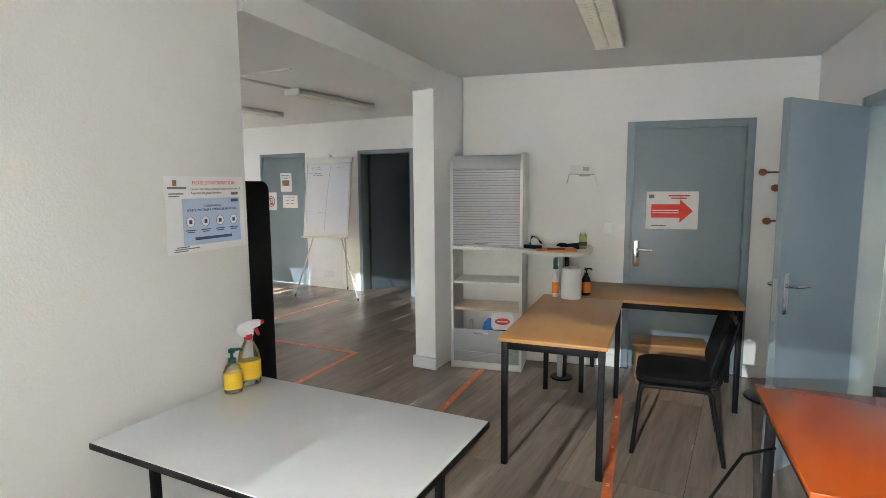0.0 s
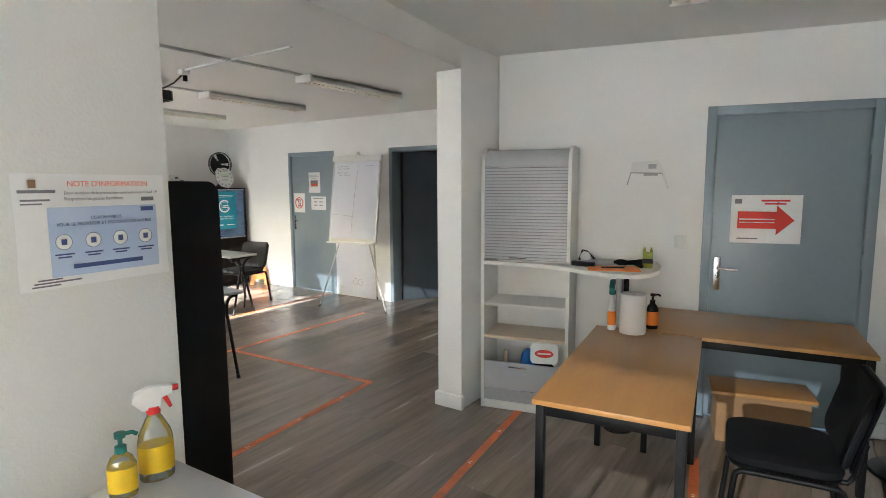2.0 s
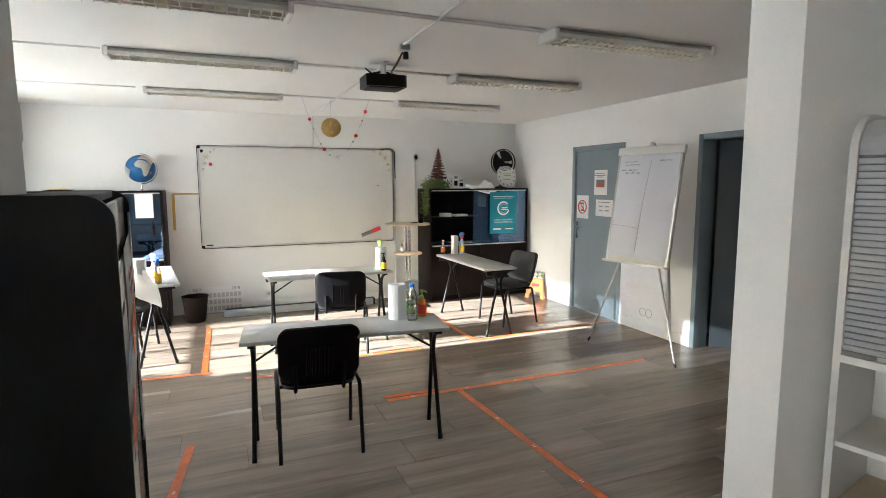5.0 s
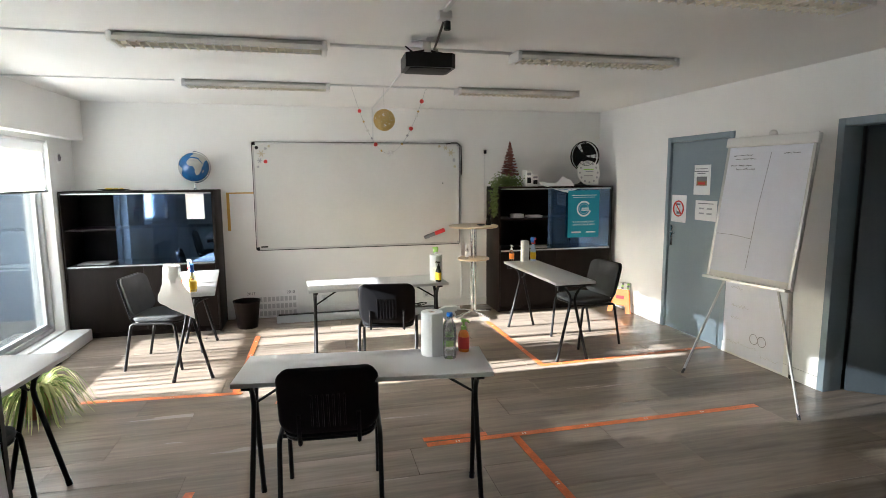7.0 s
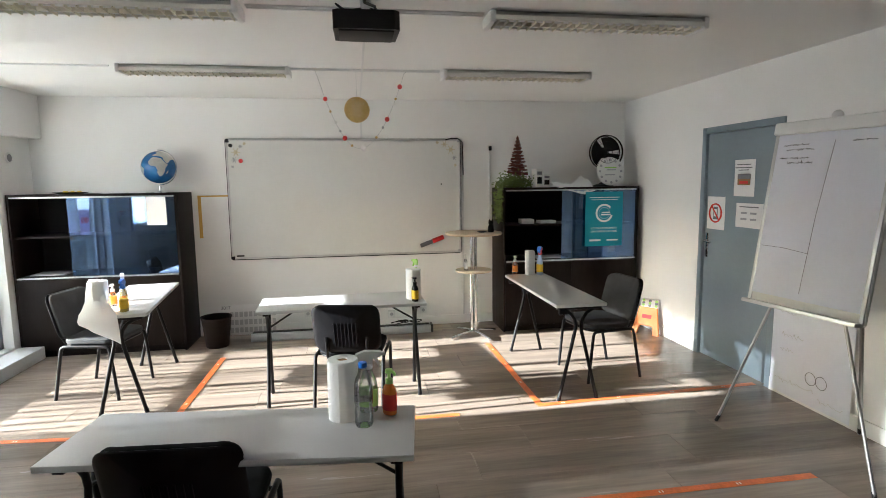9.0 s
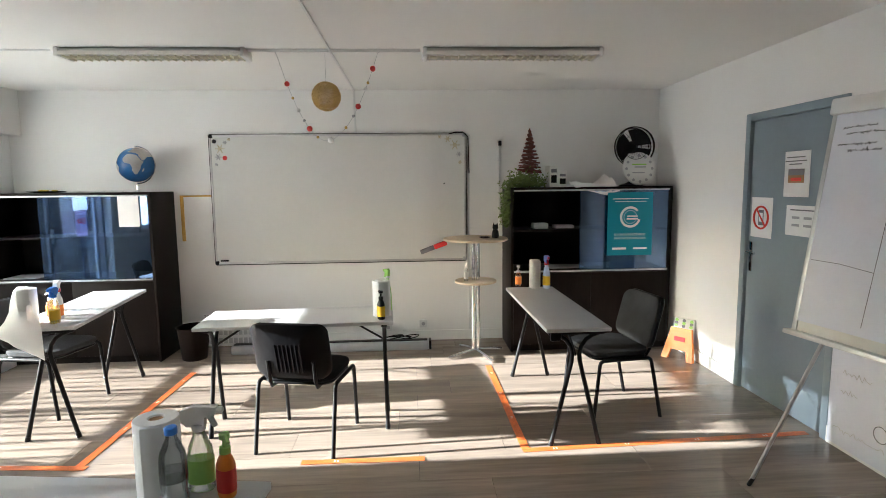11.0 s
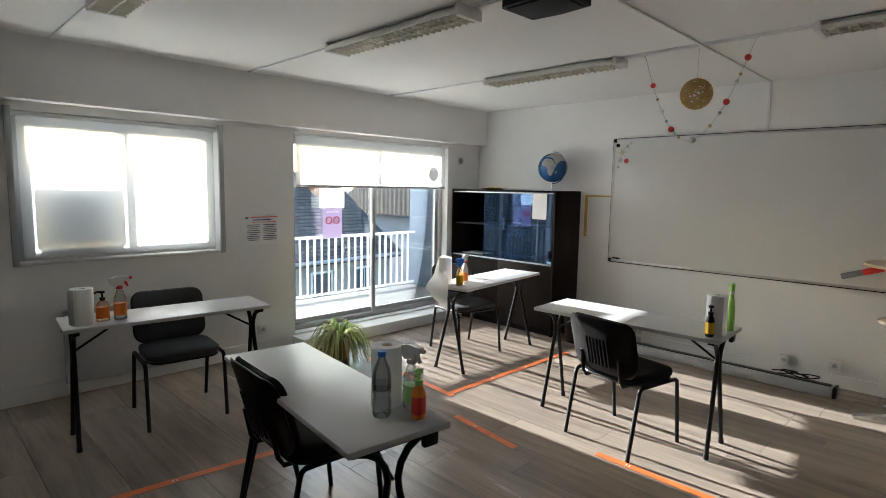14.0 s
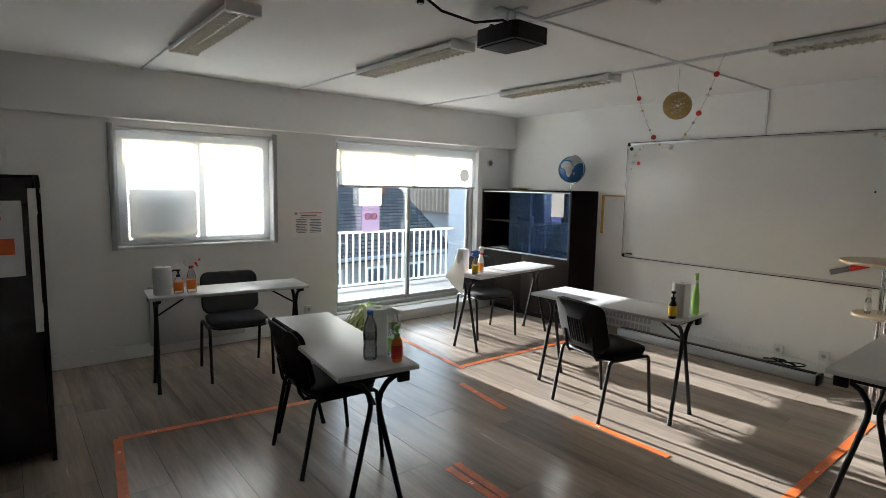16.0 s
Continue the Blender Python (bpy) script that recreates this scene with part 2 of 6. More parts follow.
# Greyblue door colour darkened for corridor shade; house panes use it too.
DARKDOOR = mat("shaded_greyblue", (0.07, 0.088, 0.105), 0.4, vary=0.1)


# ---- mesh helpers ----
def B():
    return bmesh.new()


def box(bm, a, b, bevel=0.0, m=None):
    lo, hi = [min(i, j) for i, j in zip(a, b)], [max(i, j) for i, j in zip(a, b)]
    t = Matrix.LocRotScale([(i + j) / 2 for i, j in zip(lo, hi)], None, [j - i for i, j in zip(lo, hi)])
    made = bmesh.ops.create_cube(bm, size=1, matrix=(m @ t) if m else t)["verts"]
    if bevel:
        edges = list({e for v in made for e in v.link_edges})
        bmesh.ops.bevel(bm, geom=edges, offset=bevel, segments=2, affect="EDGES", profile=0.5)
    return bm


def lathe(bm, profile, at=(0, 0, 0), seg=20, squash=1.0):
    """Turned body: profile of (radius, height)."""
    rings = []
    for r, z in profile:
        rings.append([bm.verts.new((at[0] + r * math.cos(2 * math.pi * i / seg), at[1] + squash * r * math.sin(2 * math.pi * i / seg), at[2] + z)) for i in range(seg)])
    for lo, hi in zip(rings, rings[1:]):
        for i in range(seg):
            bm.faces.new((lo[i], lo[(i + 1) % seg], hi[(i + 1) % seg], hi[i]))
    bm.faces.new(rings[0][::-1])
    bm.faces.new(rings[-1])
    return bm


def cyl(bm, at, r, h, seg=20):
    e = min(r, h) * 0.12
    return lathe(bm, [(r - e, 0), (r, e), (r, h - e), (r - e, h)], at, seg)


def tube(bm, pts, r, seg=8):
    """Round bar along points, mitred at the bends."""
    pts = [Vector(p) for p in pts]
    rings, side = [], None
    for i, p in enumerate(pts):
        d = (pts[min(i + 1, len(pts) - 1)] - pts[max(i - 1, 0)]).normalized()
        if side is None:
            side = d.orthogonal().normalized()
        side = (side - d * side.dot(d)).normalized()
        other = d.cross(side)
        rings.append([bm.verts.new(p + r * (side * math.cos(2 * math.pi * k / seg) + other * math.sin(2 * math.pi * k / seg))) for k in range(seg)])
    for lo, hi in zip(rings, rings[1:]):
        for k in range(seg):
            bm.faces.new((lo[k], lo[(k + 1) % seg], hi[(k + 1) % seg], hi[k]))
    bm.faces.new(rings[0][::-1])
    bm.faces.new(rings[-1])
    return bm


def ball(bm, at, r, seg=16, squash=1.0):
    n = max(6, seg // 2)
    return lathe(bm, [(max(r * math.sin(math.pi * i / n), 0.0004), -r * squash * math.cos(math.pi * i / n)) for i in range(n + 1)], at, seg)


def outline(bm, pts, depth, axis="z", base=0.0):
    """A flat shape given by its outline, raised to a thickness."""
    put = {"z": lambda u, v, w: (u, v, w), "y": lambda u, v, w: (u, w, v), "x": lambda u, v, w: (w, u, v)}[axis]
    lo = [bm.verts.new(put(u, v, base)) for u, v in pts]
    hi = [bm.verts.new(put(u, v, base + depth)) for u, v in pts]
    bm.faces.new(lo[::-1])
    bm.faces.new(hi)
    for i in range(len(pts)):
        j = (i + 1) % len(pts)
        bm.faces.new((lo[i], lo[j], hi[j], hi[i]))
    bmesh.ops.recalc_face_normals(bm, faces=bm.faces[:])
    return bm


def arc(cx, cy, r, a0, a1, n=10):
    return [(cx + r * math.cos(radians(a0 + (a1 - a0) * i / n)), cy + r * math.sin(radians(a0 + (a1 - a0) * i / n))) for i in range(n + 1)]


def meshed(bm, name, material):
    me = bpy.data.meshes.new(name)
    bm.to_mesh(me)
    bm.free()
    me.materials.append(material)
    me.polygons.foreach_set("use_smooth", [True] * len(me.polygons))
    me.set_sharp_from_angle(angle=radians(38))
    return me


def part(name, bm, material, parent=None, label="", m=None):
    ob = new(name, meshed(bm, name, material))
    if parent:
        ob.parent = parent
    if m:
        ob.matrix_basis = m
    return tagged(ob, label)


def thing(name, label, category, m=None, group="", kind=""):
    ob = new(name)
    ob.empty_display_size = 0.1
    ob.matrix_basis = m or Matrix()
    return tagged(ob, label, category, group, kind)


def structure(name, bm, material, label, category="wall", m=None):
    return tagged(part(name, bm, material, None, "", m), label, category, "", "structure")


def writing(text, size, material, parent, m, name="lettering", width=0.0):
    c = bpy.data.curves.new(name, "FONT")
    c.body, c.size, c.align_x, c.align_y, c.extrude = text, size, "CENTER", "CENTER", 0.0004
    o = bpy.data.objects.new(name, c)
    scene.collection.objects.link(o)
    bpy.context.view_layer.update()
    me = bpy.data.meshes.new_from_object(o.evaluated_get(bpy.context.evaluated_depsgraph_get()))
    span = max((v.co.x for v in me.vertices), default=1) - min((v.co.x for v in me.vertices), default=0)
    bpy.data.objects.remove(o)
    bpy.data.curves.remove(c)
    me.materials.clear()
    me.materials.append(material)
    ob = new(name, me)
    ob.parent = parent
    ob.matrix_basis = m @ (Matrix.Scale(width / span, 4) if width else Matrix())
    return ob


def upright(x, y, z, rz=0.0):
    """Pose of a sheet that hangs upright: its own x to the right, y up, facing -y when rz is 0."""
    return pose(x, y, z, 90, 0, rz)


def sheet(name, label, w, h, m, material=None, category="paper", curl=0.003):
    """A sheet of paper, centred on m, its local x across and y up."""
    t = thing(name, label, category, m)
    bm = B()
    nx, ny = 6, 6
    grid = [[bm.verts.new((-w / 2 + w * i / nx, -h / 2 + h * j / ny, 0.0035 + curl * noise.noise((i * 0.7 + w * 50, j * 0.6, h * 40)))) for j in range(ny + 1)] for i in range(nx + 1)]
    for i in range(nx):
        for j in range(ny):
            bm.faces.new((grid[i][j], grid[i + 1][j], grid[i + 1][j + 1], grid[i][j + 1]))
    back = [[bm.verts.new((v.co.x, v.co.y, v.co.z - 0.001)) for v in row] for row in grid]
    for i in range(nx):
        for j in range(ny):
            bm.faces.new((back[i][j], back[i][j + 1], back[i + 1][j + 1], back[i + 1][j]))
    for i in range(nx):
        bm.faces.new((back[i][0], back[i + 1][0], grid[i + 1][0], grid[i][0]))
        bm.faces.new((grid[i][ny], grid[i + 1][ny], back[i + 1][ny], back[i][ny]))
    for j in range(ny):
        bm.faces.new((grid[0][j], grid[0][j + 1], back[0][j + 1], back[0][j]))
        bm.faces.new((back[nx][j], back[nx][j + 1], grid[nx][j + 1], grid[nx][j]))
    part("page", bm, material or PAPER, t)
    return t


def bar(parent, x, y, w, h, material, name="print_bar", z=0.0085):
    return part(name, box(B(), (x - w / 2, y - h / 2, z - 0.001), (x + w / 2, y + h / 2, z)), material, parent)


def ring(parent, x, y, r, width, material, name="print_ring", z=0.0085):
    bm = B()
    tube(bm, [(x + r * math.cos(a * math.pi / 12), y + r * math.sin(a * math.pi / 12), z) for a in range(25)], width, 6)
    return part(name, bm, material, parent)


# ---- structure ----
CEILING = 2.52
BACK, WINDOW, DOORS = -8.0, 0.66, 7.0

base = B()
box(base, (-8.25, 0.4, -0.2), (-1.72, 9.2, -0.012))
box(base, (-1.72, -1.9, -0.2), (3.2, 5.9, -0.012))
structure("floor", base, SEAM, "wood-look laminate floor of long grey-brown planks", "floor")

structure("wall_back", box(B(), (-8.2, 0.41, -0.01), (BACK, 7.2, CEILING)), WALL, "plain white painted classroom wall")

ww = B()
for a, b in (((-8.0, -0.01), (-7.43, CEILING)), ((-7.43, 2.06), (-5.34, CEILING)), ((-7.43, -0.01), (-5.34, 0.13)), ((-5.34, -0.01), (-4.625, CEILING)),
             ((-4.625, -0.01), (-3.235, 0.98)), ((-4.625, 2.04), (-3.235, CEILING)), ((-3.235, -0.01), (-1.25, CEILING))):
    box(ww, (a[0], 0.41, a[1]), (b[0], WINDOW, b[1]))
structure("wall_window", ww, WALL, "white painted outer wall with window and balcony door openings")
structure("coffer", box(B(), (BACK, WINDOW, 2.1), (-1.57, 0.78, CEILING), 0.004), WALL, "white boxed-in shutter coffer along the ceiling", "trim")
structure("door_step", box(B(), (-7.5, WINDOW, -0.01), (-5.3, 0.88, 0.115), 0.006), WALL, "white painted step under the balcony door", "trim")

dw = B()
for a, b in (((-8.0, -0.01), (-6.5, CEILING)), ((-6.5, 2.08), (-5.53, CEILING)), ((-5.53, -0.01), (-4.5, CEILING)), ((-4.5, 2.08), (-3.55, CEILING)), ((-3.55, -0.01), (-1.955, CEILING))):
    box(dw, (a[0], DOORS, a[1]), (b[0], 7.16, b[1]))
structure("wall_doors", dw, WALL, "white painted wall with two grey-blue doorways")
structure("wall_stub", box(B(), (-1.955, 4.455, -0.01), (-1.755, 7.0, CEILING), 0.004), WALL, "white wall end standing like a pillar")
structure("stub_baseboard", box(B(), (-1.97, 4.43, 0), (-1.74, 4.47, 0.1), 0.004), WALL, "white painted baseboard round the wall end", "baseboard")


def slanted(p, q, thick, z0, z1, bm=None):
    """Wall from p to q in plan; thick is measured to the left of that way."""
    bm = bm or B()
    p, q = Vector(p), Vector(q)
    d = (q - p).normalized()
    n = Vector((-d.y, d.x)) * thick
    outline(bm, [tuple(p), tuple(q), tuple(q + n), tuple(p + n)], z1 - z0, "z", z0)
    return bm


LW0, LW1 = (-1.50, 2.275), (-1.10, -1.75)
structure("wall_partition", slanted(LW1, LW0, 0.19, -0.01, CEILING), ROUGHCAST, "white partition wall with rough paint between entry and classroom")
structure("column", box(B(), (-1.995, 1.94, -0.01), (-1.75, 2.335, CEILING)), WALL, "grey-white column at the partition's end", "column")
structure("beam", outline(B(), [(-1.48, 2.285), (-1.755, 4.455), (-1.955, 4.455), (-1.75, 2.285)], CEILING - 2.35, "z", 2.35), CEIL, "white painted ceiling beam", "beam")
AW0, AW1 = Vector((-1.74, 4.955)), Vector((0.96, 5.59))
AU = (AW1 - AW0).normalized()
AANG = math.degrees(math.atan2(AU.y, AU.x))
WA = pose(AW0.x, AW0.y, 0, 0, 0, AANG)  # local x along the wall, -y into the room
aw = B()
for a, b in (((0.0, -0.01), (1.40, CEILING)), ((1.40, 2.08), (2.35, CEILING)), ((2.35, -0.01), (2.95, CEILING))):
    box(aw, (a[0], 0, a[1]), (b[0], 0.15, b[1]))
structure("wall_entry", aw, WALL, "white painted entry wall with a closed grey-blue door", "wall", WA)

RW0, RW1 = Vector((0.94, 5.65)), Vector((1.895, -1.75))
RD = (RW1 - RW0).normalized()
RLEN = (RW1 - RW0).length
RANG = math.degrees(math.atan2(RD.y, RD.x))
WR = pose(RW0.x, RW0.y, 0, 0, 0, RANG)  # local x along the wall towards the camera's start, +y out of the room
rw = B()
for a, b in (((0.0, -0.01), (1.13, CEILING)), ((1.13, 2.06), (2.02, CEILING)), ((2.02, -0.01), (RLEN, CEILING))):
    box(rw, (a[0], 0, a[1]), (b[0], 0.14, b[1]))
structure("wall_right", rw, WALL, "white painted entry wall with an open doorway", "wall", WR)
# The rear opening is out of view, added to let light into the entry.
bw = B()
for a, b in (((-1.17, -0.01), (-0.65, CEILING)), ((-0.65, -0.01), (1.4, 0.82)), ((-0.65, 2.22), (1.4, CEILING)), ((1.4, -0.01), (2.05, CEILING))):
    box(bw, (a[0], -1.9, a[1]), (b[0], -1.72, b[1]))
structure("wall_rear", bw, WALL, "plain white wall with an added, unseen light opening")
cl = B()
box(cl, (-8.2, 0.41, CEILING), (-1.77, 7.16, CEILING + 0.15))
box(cl, (-1.77, -1.9, CEILING), (3.2, 5.9, CEILING + 0.15))
structure("ceiling", cl, CEIL, "flat white painted ceiling", "ceiling")

hall = B()
for a, b in (((1.2, 5.75, -0.01), (3.2, 5.9, CEILING)), ((1.75, 2.55, -0.01), (3.2, 2.65, CEILING)), ((3.1, 2.65, -0.01), (3.2, 5.75, CEILING))):
    box(hall, a, b)
structure("wall_hall", hall, WALL, "plain white walls of the side room")
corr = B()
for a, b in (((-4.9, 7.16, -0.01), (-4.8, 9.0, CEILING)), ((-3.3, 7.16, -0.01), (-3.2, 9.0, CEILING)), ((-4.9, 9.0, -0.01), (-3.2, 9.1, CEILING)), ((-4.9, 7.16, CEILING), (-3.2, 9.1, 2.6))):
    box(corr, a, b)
structure("wall_corridor", corr, DARKROOM, "corridor walls with shade in their grey colour")


def skirting(name, p, q, m=None, h=0.1):
    structure(name, slanted(p, q, 0.014, 0.0, h), WALL, "white painted baseboard", "baseboard", m)


skirting("baseboard_back", (BACK, 7.0), (BACK, 0.66))
skirting("baseboard_doors_1", (-6.5, DOORS), (-8.0, DOORS))
skirting("baseboard_doors_2", (-4.5, DOORS), (-5.53, DOORS))
skirting("baseboard_window", (-5.3, WINDOW), (-1.7, WINDOW), None, 0.12)
skirting("baseboard_entry_1", (1.40, 0), (0.56, 0), WA)
skirting("baseboard_entry_2", (2.75, 0), (2.35, 0), WA)


# ---- doors and windows ----
def lever(parent, x, z, y, out, swing=1):
    """Chrome lever handle on its long plate; out is the way it stands off, swing the side it points to."""
    h = part("door_handle", box(B(), (x - 0.02, y, z - 0.11), (x + 0.02, y + out * 0.008, z + 0.11), 0.003), CHROME, parent, "chrome lever door handle")
    bm = B()
    tube(bm, [(x, y, z + 0.04), (x, y + out * 0.045, z + 0.04), (x + swing * 0.02, y + out * 0.055, z + 0.04), (x + swing * 0.12, y + out * 0.055, z + 0.035)], 0.009, 10)
    part("lever", bm, CHROME, h)


def door_frame(name, x0, x1, top, y, depth, m=None, label="grey-blue painted wooden door frame"):
    t = thing(name, label, "door", m, "", "structure")
    w = 0.055
    for n, a, b in (("jamb", (x0, -0.0), (x0 + w, top)), ("jamb", (x1 - w, -0.0), (x1, top)), ("head", (x0 + w, top - w), (x1 - w, top))):
        part(n, box(B(), (a[0], y - 0.014, a[1]), (b[0], y + depth, b[1]), 0.004), GREYBLUE, t)
    return t


# closed door of the classroom, with a shallow rebate round the leaf
door_b = door_frame("door_1", -6.5, -5.53, 2.08, DOORS, 0.16, None, "closed grey-blue painted door in its frame")
part("leaf", box(B(), (-6.442, DOORS + 0.012, 0.008), (-5.588, DOORS + 0.052, 2.022), 0.003), GREYBLUE, door_b)
lever(door_b, -6.40, 1.03, DOORS + 0.012, -1, 1)
for z in (0.25, 1.75):
    part("hinge", tube(B(), [(-5.585, DOORS, z), (-5.585, DOORS, z + 0.09)], 0.008), GREYBLUE, door_b)

door_c = door_frame("door_2", -4.5, -3.55, 2.08, DOORS, 0.16, None, "grey-blue door frame, door opened into dark corridor")
# This leaf's colour includes the corridor's shade.
leaf_c = part("leaf", box(B(), (0, -0.02, 0.008), (0.84, 0.02, 2.02), 0.003), DARKDOOR, door_c, "door leaf coloured as in shade, opened inwards", pose(-4.43, 7.18, 0, 0, 0, 52))
lever(leaf_c, 0.78, 1.03, -0.02, -1, -1)

door_a = door_frame("door_3", 1.40, 2.35, 2.08, 0, 0.15, WA, "closed grey-blue painted entry door")
part("leaf", box(B(), (1.458, 0.012, 0.008), (2.292, 0.052, 2.022), 0.003), GREYBLUE, door_a)
lever(door_a, 1.50, 0.99, 0.012, -1, 1)
for z in (0.25, 1.05, 1.75):
    part("hinge", tube(B(), [(2.294, -0.004, z), (2.294, -0.004, z + 0.1)], 0.008), GREYBLUE, door_a)

door_r = door_frame("door_4", 1.13, 2.02, 2.06, 0, 0.14, WR, "grey-blue side door, opened into the entry")
leaf_r = part("leaf", box(B(), (0, -0.02, 0.01), (0.80, 0.02, 2.0), 0.003), GREYBLUE, door_r, "", pose(1.185, -0.005, 0, 0, 0, -39))
lever(leaf_r, 0.745, 1.0, -0.02, -1, -1)
lever(leaf_r, 0.745, 1.0, 0.02, 1, -1)
part("lock", box(B(), (0.80, -0.011, 0.86), (0.803, 0.011, 1.08)), STEEL, leaf_r, "steel lock plate on the door edge")


def glazed(name, label, x0, x1, z0, z1, y, mullion):
    """Sliding window or door of two panes in slim white frames."""
    t = thing(name, label, "window", None, "", "structure")
    f = 0.05
    for a, b in (((x0, z0), (x0 + f, z1)), ((x1 - f, z0), (x1, z1)), ((x0 + f, z1 - f), (x1 - f, z1)), ((x0 + f, z0), (x1 - f, z0 + f))):
        part("window_frame", box(B(), (a[0], y - 0.09, a[1]), (b[0], y + 0.012, b[1]), 0.004), FRAMEPAINT, t)
    for k, (a, b) in enumerate(((x0 + f, mullion + 0.03), (mullion - 0.03, x1 - f))):
        yy = y - 0.03 - 0.035 * k
        s = part("sash", B_sash(a, b, z0 + f, z1 - f, yy), FRAMEPAINT, t)
        g = part("pane", box(B(), (a + 0.04, yy - 0.003, z0 + f + 0.04), (b - 0.04, yy + 0.003, z1 - f - 0.04)), PANE, s)
        g.visible_shadow = False
    return t


def B_sash(x0, x1, z0, z1, y, w=0.045):
    bm = B()
    for a, b in (((x0, z0), (x0 + w, z1)), ((x1 - w, z0), (x1, z1)), ((x0 + w, z1 - w), (x1 - w, z1)), ((x0 + w, z0), (x1 - w, z0 + w))):
        box(bm, (a[0], y - 0.014, a[1]), (b[0], y + 0.014, b[1]))
    return bm


win_a = glazed("window_1", "grey-framed sliding window behind a lowered roller blind", -4.625, -3.235, 1.0, 2.04, 0.56, -3.95)
part("window_sill", box(B(), (-4.66, WINDOW - 0.1, 0.978), (-3.2, WINDOW + 0.02, 1.0), 0.004), PVC, win_a)
win_b = glazed("window_2", "grey-framed sliding balcony door under a half-lowered blind", -7.43, -5.34, 0.13, 2.06, 0.56, -6.40)
part("handle", box(B(), (-6.38, 0.545, 1.0), (-6.355, 0.57, 1.16), 0.004), PVC, win_b)


def roller_blind(name, label, x0, x1, top, bottom, y, fabric=BLIND):
    t = thing(name, label, "blind")
    part("roller", tube(B(), [(x0, y, top), (x1, y, top)], 0.022, 12), PVC, t)
    bm = B()
    n = 12
    col = [(bm.verts.new((x0 + 0.02, y + 0.012, top - (top - bottom) * i / n)), bm.verts.new((x1 - 0.02, y + 0.012, top - (top - bottom) * i / n))) for i in range(n + 1)]
    for a, b in zip(col, col[1:]):
        bm.faces.new((a[0], a[1], b[1], b[0]))
    part("fabric", bm, fabric, t)
    part("bottom_bar", box(B(), (x0 + 0.02, y + 0.004, bottom - 0.022), (x1 - 0.02, y + 0.02, bottom), 0.003), ALU, t)
    return t


roller_blind("roller_blind", "white roller blind pulled fully down over the window", -4.615, -3.245, 2.02, 1.03, 0.625)
rb = roller_blind("roller_blind", "white roller blind half lowered over balcony door", -7.42, -5.36, 2.05, 1.575, 0.625)
part("sticker", cyl(B(), (0, 0, 0), 0.085, 0.002, 28), STICKER, rb, "round pale sticker", pose(-7.21, 0.6385, 1.725, 90, 0, 0))
for x in (-4.645, -3.215):
    structure("window_trim", box(B(), (x - 0.02, WINDOW, 0.975), (x + 0.02, WINDOW + 0.025, 2.06), 0.003), FRAMEPAINT, "grey vertical window trim rail", "trim")

# Unseen blind, added to spread sunlight softly through the entry.
roller_blind("roller_blind", "added unseen white blind softening the rear light", -0.74, 1.49, 2.27, 0.78, -1.705, SHEER)

# ---- balcony and street ----
structure("balcony_floor", box(B(), (-8.32, -1.0, -0.12), (-2.4, 0.41, 0.06)), CONCRETE, "pale concrete balcony floor", "floor")
structure("balcony_wall", box(B(), (-8.52, -1.0, -0.12), (-8.3, 0.41, 2.6)), BLUESHADE, "partition at the balcony's end, coloured with blue shade", "wall")
# Unseen box and stand, added to cast a rectangular shadow on the blind.
unit = thing("blind_shadow_box", "unseen grey box on stand, shading the window blind", "unit", pose(-3.62, 0.34, 0.06))
part("casing", box(B(), (-0.28, -0.055, 1.1), (0.28, 0.055, 1.515), 0.02), GREYPANEL, unit)
part("stand_top", box(B(), (-0.26, -0.05, 1.08), (0.26, 0.05, 1.1), 0.003), BLACK, unit)
for sx in (-1, 1):
    for sy in (-1, 1):
        part("stand_leg", box(B(), (sx * 0.25 - 0.012, sy * 0.045 - 0.012, 0), (sx * 0.25 + 0.012, sy * 0.045 + 0.012, 1.08)), BLACK, unit)
rail = thing("railing", "white painted metal balcony railing with bars", "railing", None)
part("handrail", box(B(), (-8.3, -0.93, 0.87), (-2.4, -0.87, 0.905), 0.006), PVC, rail)
part("lower_rail", box(B(), (-8.3, -0.915, 0.10), (-2.4, -0.885, 0.13), 0.004), PVC, rail)
baluster = meshed(box(B(), (-0.011, -0.011, 0.13), (0.011, 0.011, 0.87)), "bar", PVC)
for i in range(53):
    b = new("bar", baluster)
    b.parent, b.location = rail, (-8.174 + 0.109 * i, -0.9, 0)

structure("ground", outline(B(), [(-900, -900), (900, -900), (900, 900), (-900, 900)], 0.2, "z", -6.4), ASPHALT, "street level far below the balcony", "ground")
house = thing("house", "rendered house with slate roof across the street", "house", pose(-13.0, -11.0, -6.2, 0, 0, 6))
part("wall", box(B(), (-3.5, -8, 0), (9, 0, 5.3)), RENDERED, house)
part("roof", outline(B(), [(0.35, 5.15), (0.45, 5.3), (-4.0, 8.35), (-8.4, 5.3), (-8.3, 5.15)], 13.0, "x", -3.7), SLATE, house)
for r in range(13):
    s = 0.345 * r
    part("tile_row", box(B(), (-3.72, -0.02, -0.02), (9.32, 0.37, 0.05), 0.0, None), SLATE, house, "", pose(0, 0.45 - (s + 0.34) * 0.825, 5.29 + (s + 0.3) * 0.565 - 0.15, -34.4, 0, 0))
part("gutter", tube(B(), [(-3.7, 0.48, 5.2), (9.3, 0.48, 5.2)], 0.07), GREYPANEL, house)
part("chimney", box(B(), (-2.6, -3.4, 6.4), (-1.9, -2.6, 8.6), 0.02), BROWNWOOD, house, "brick chimney")
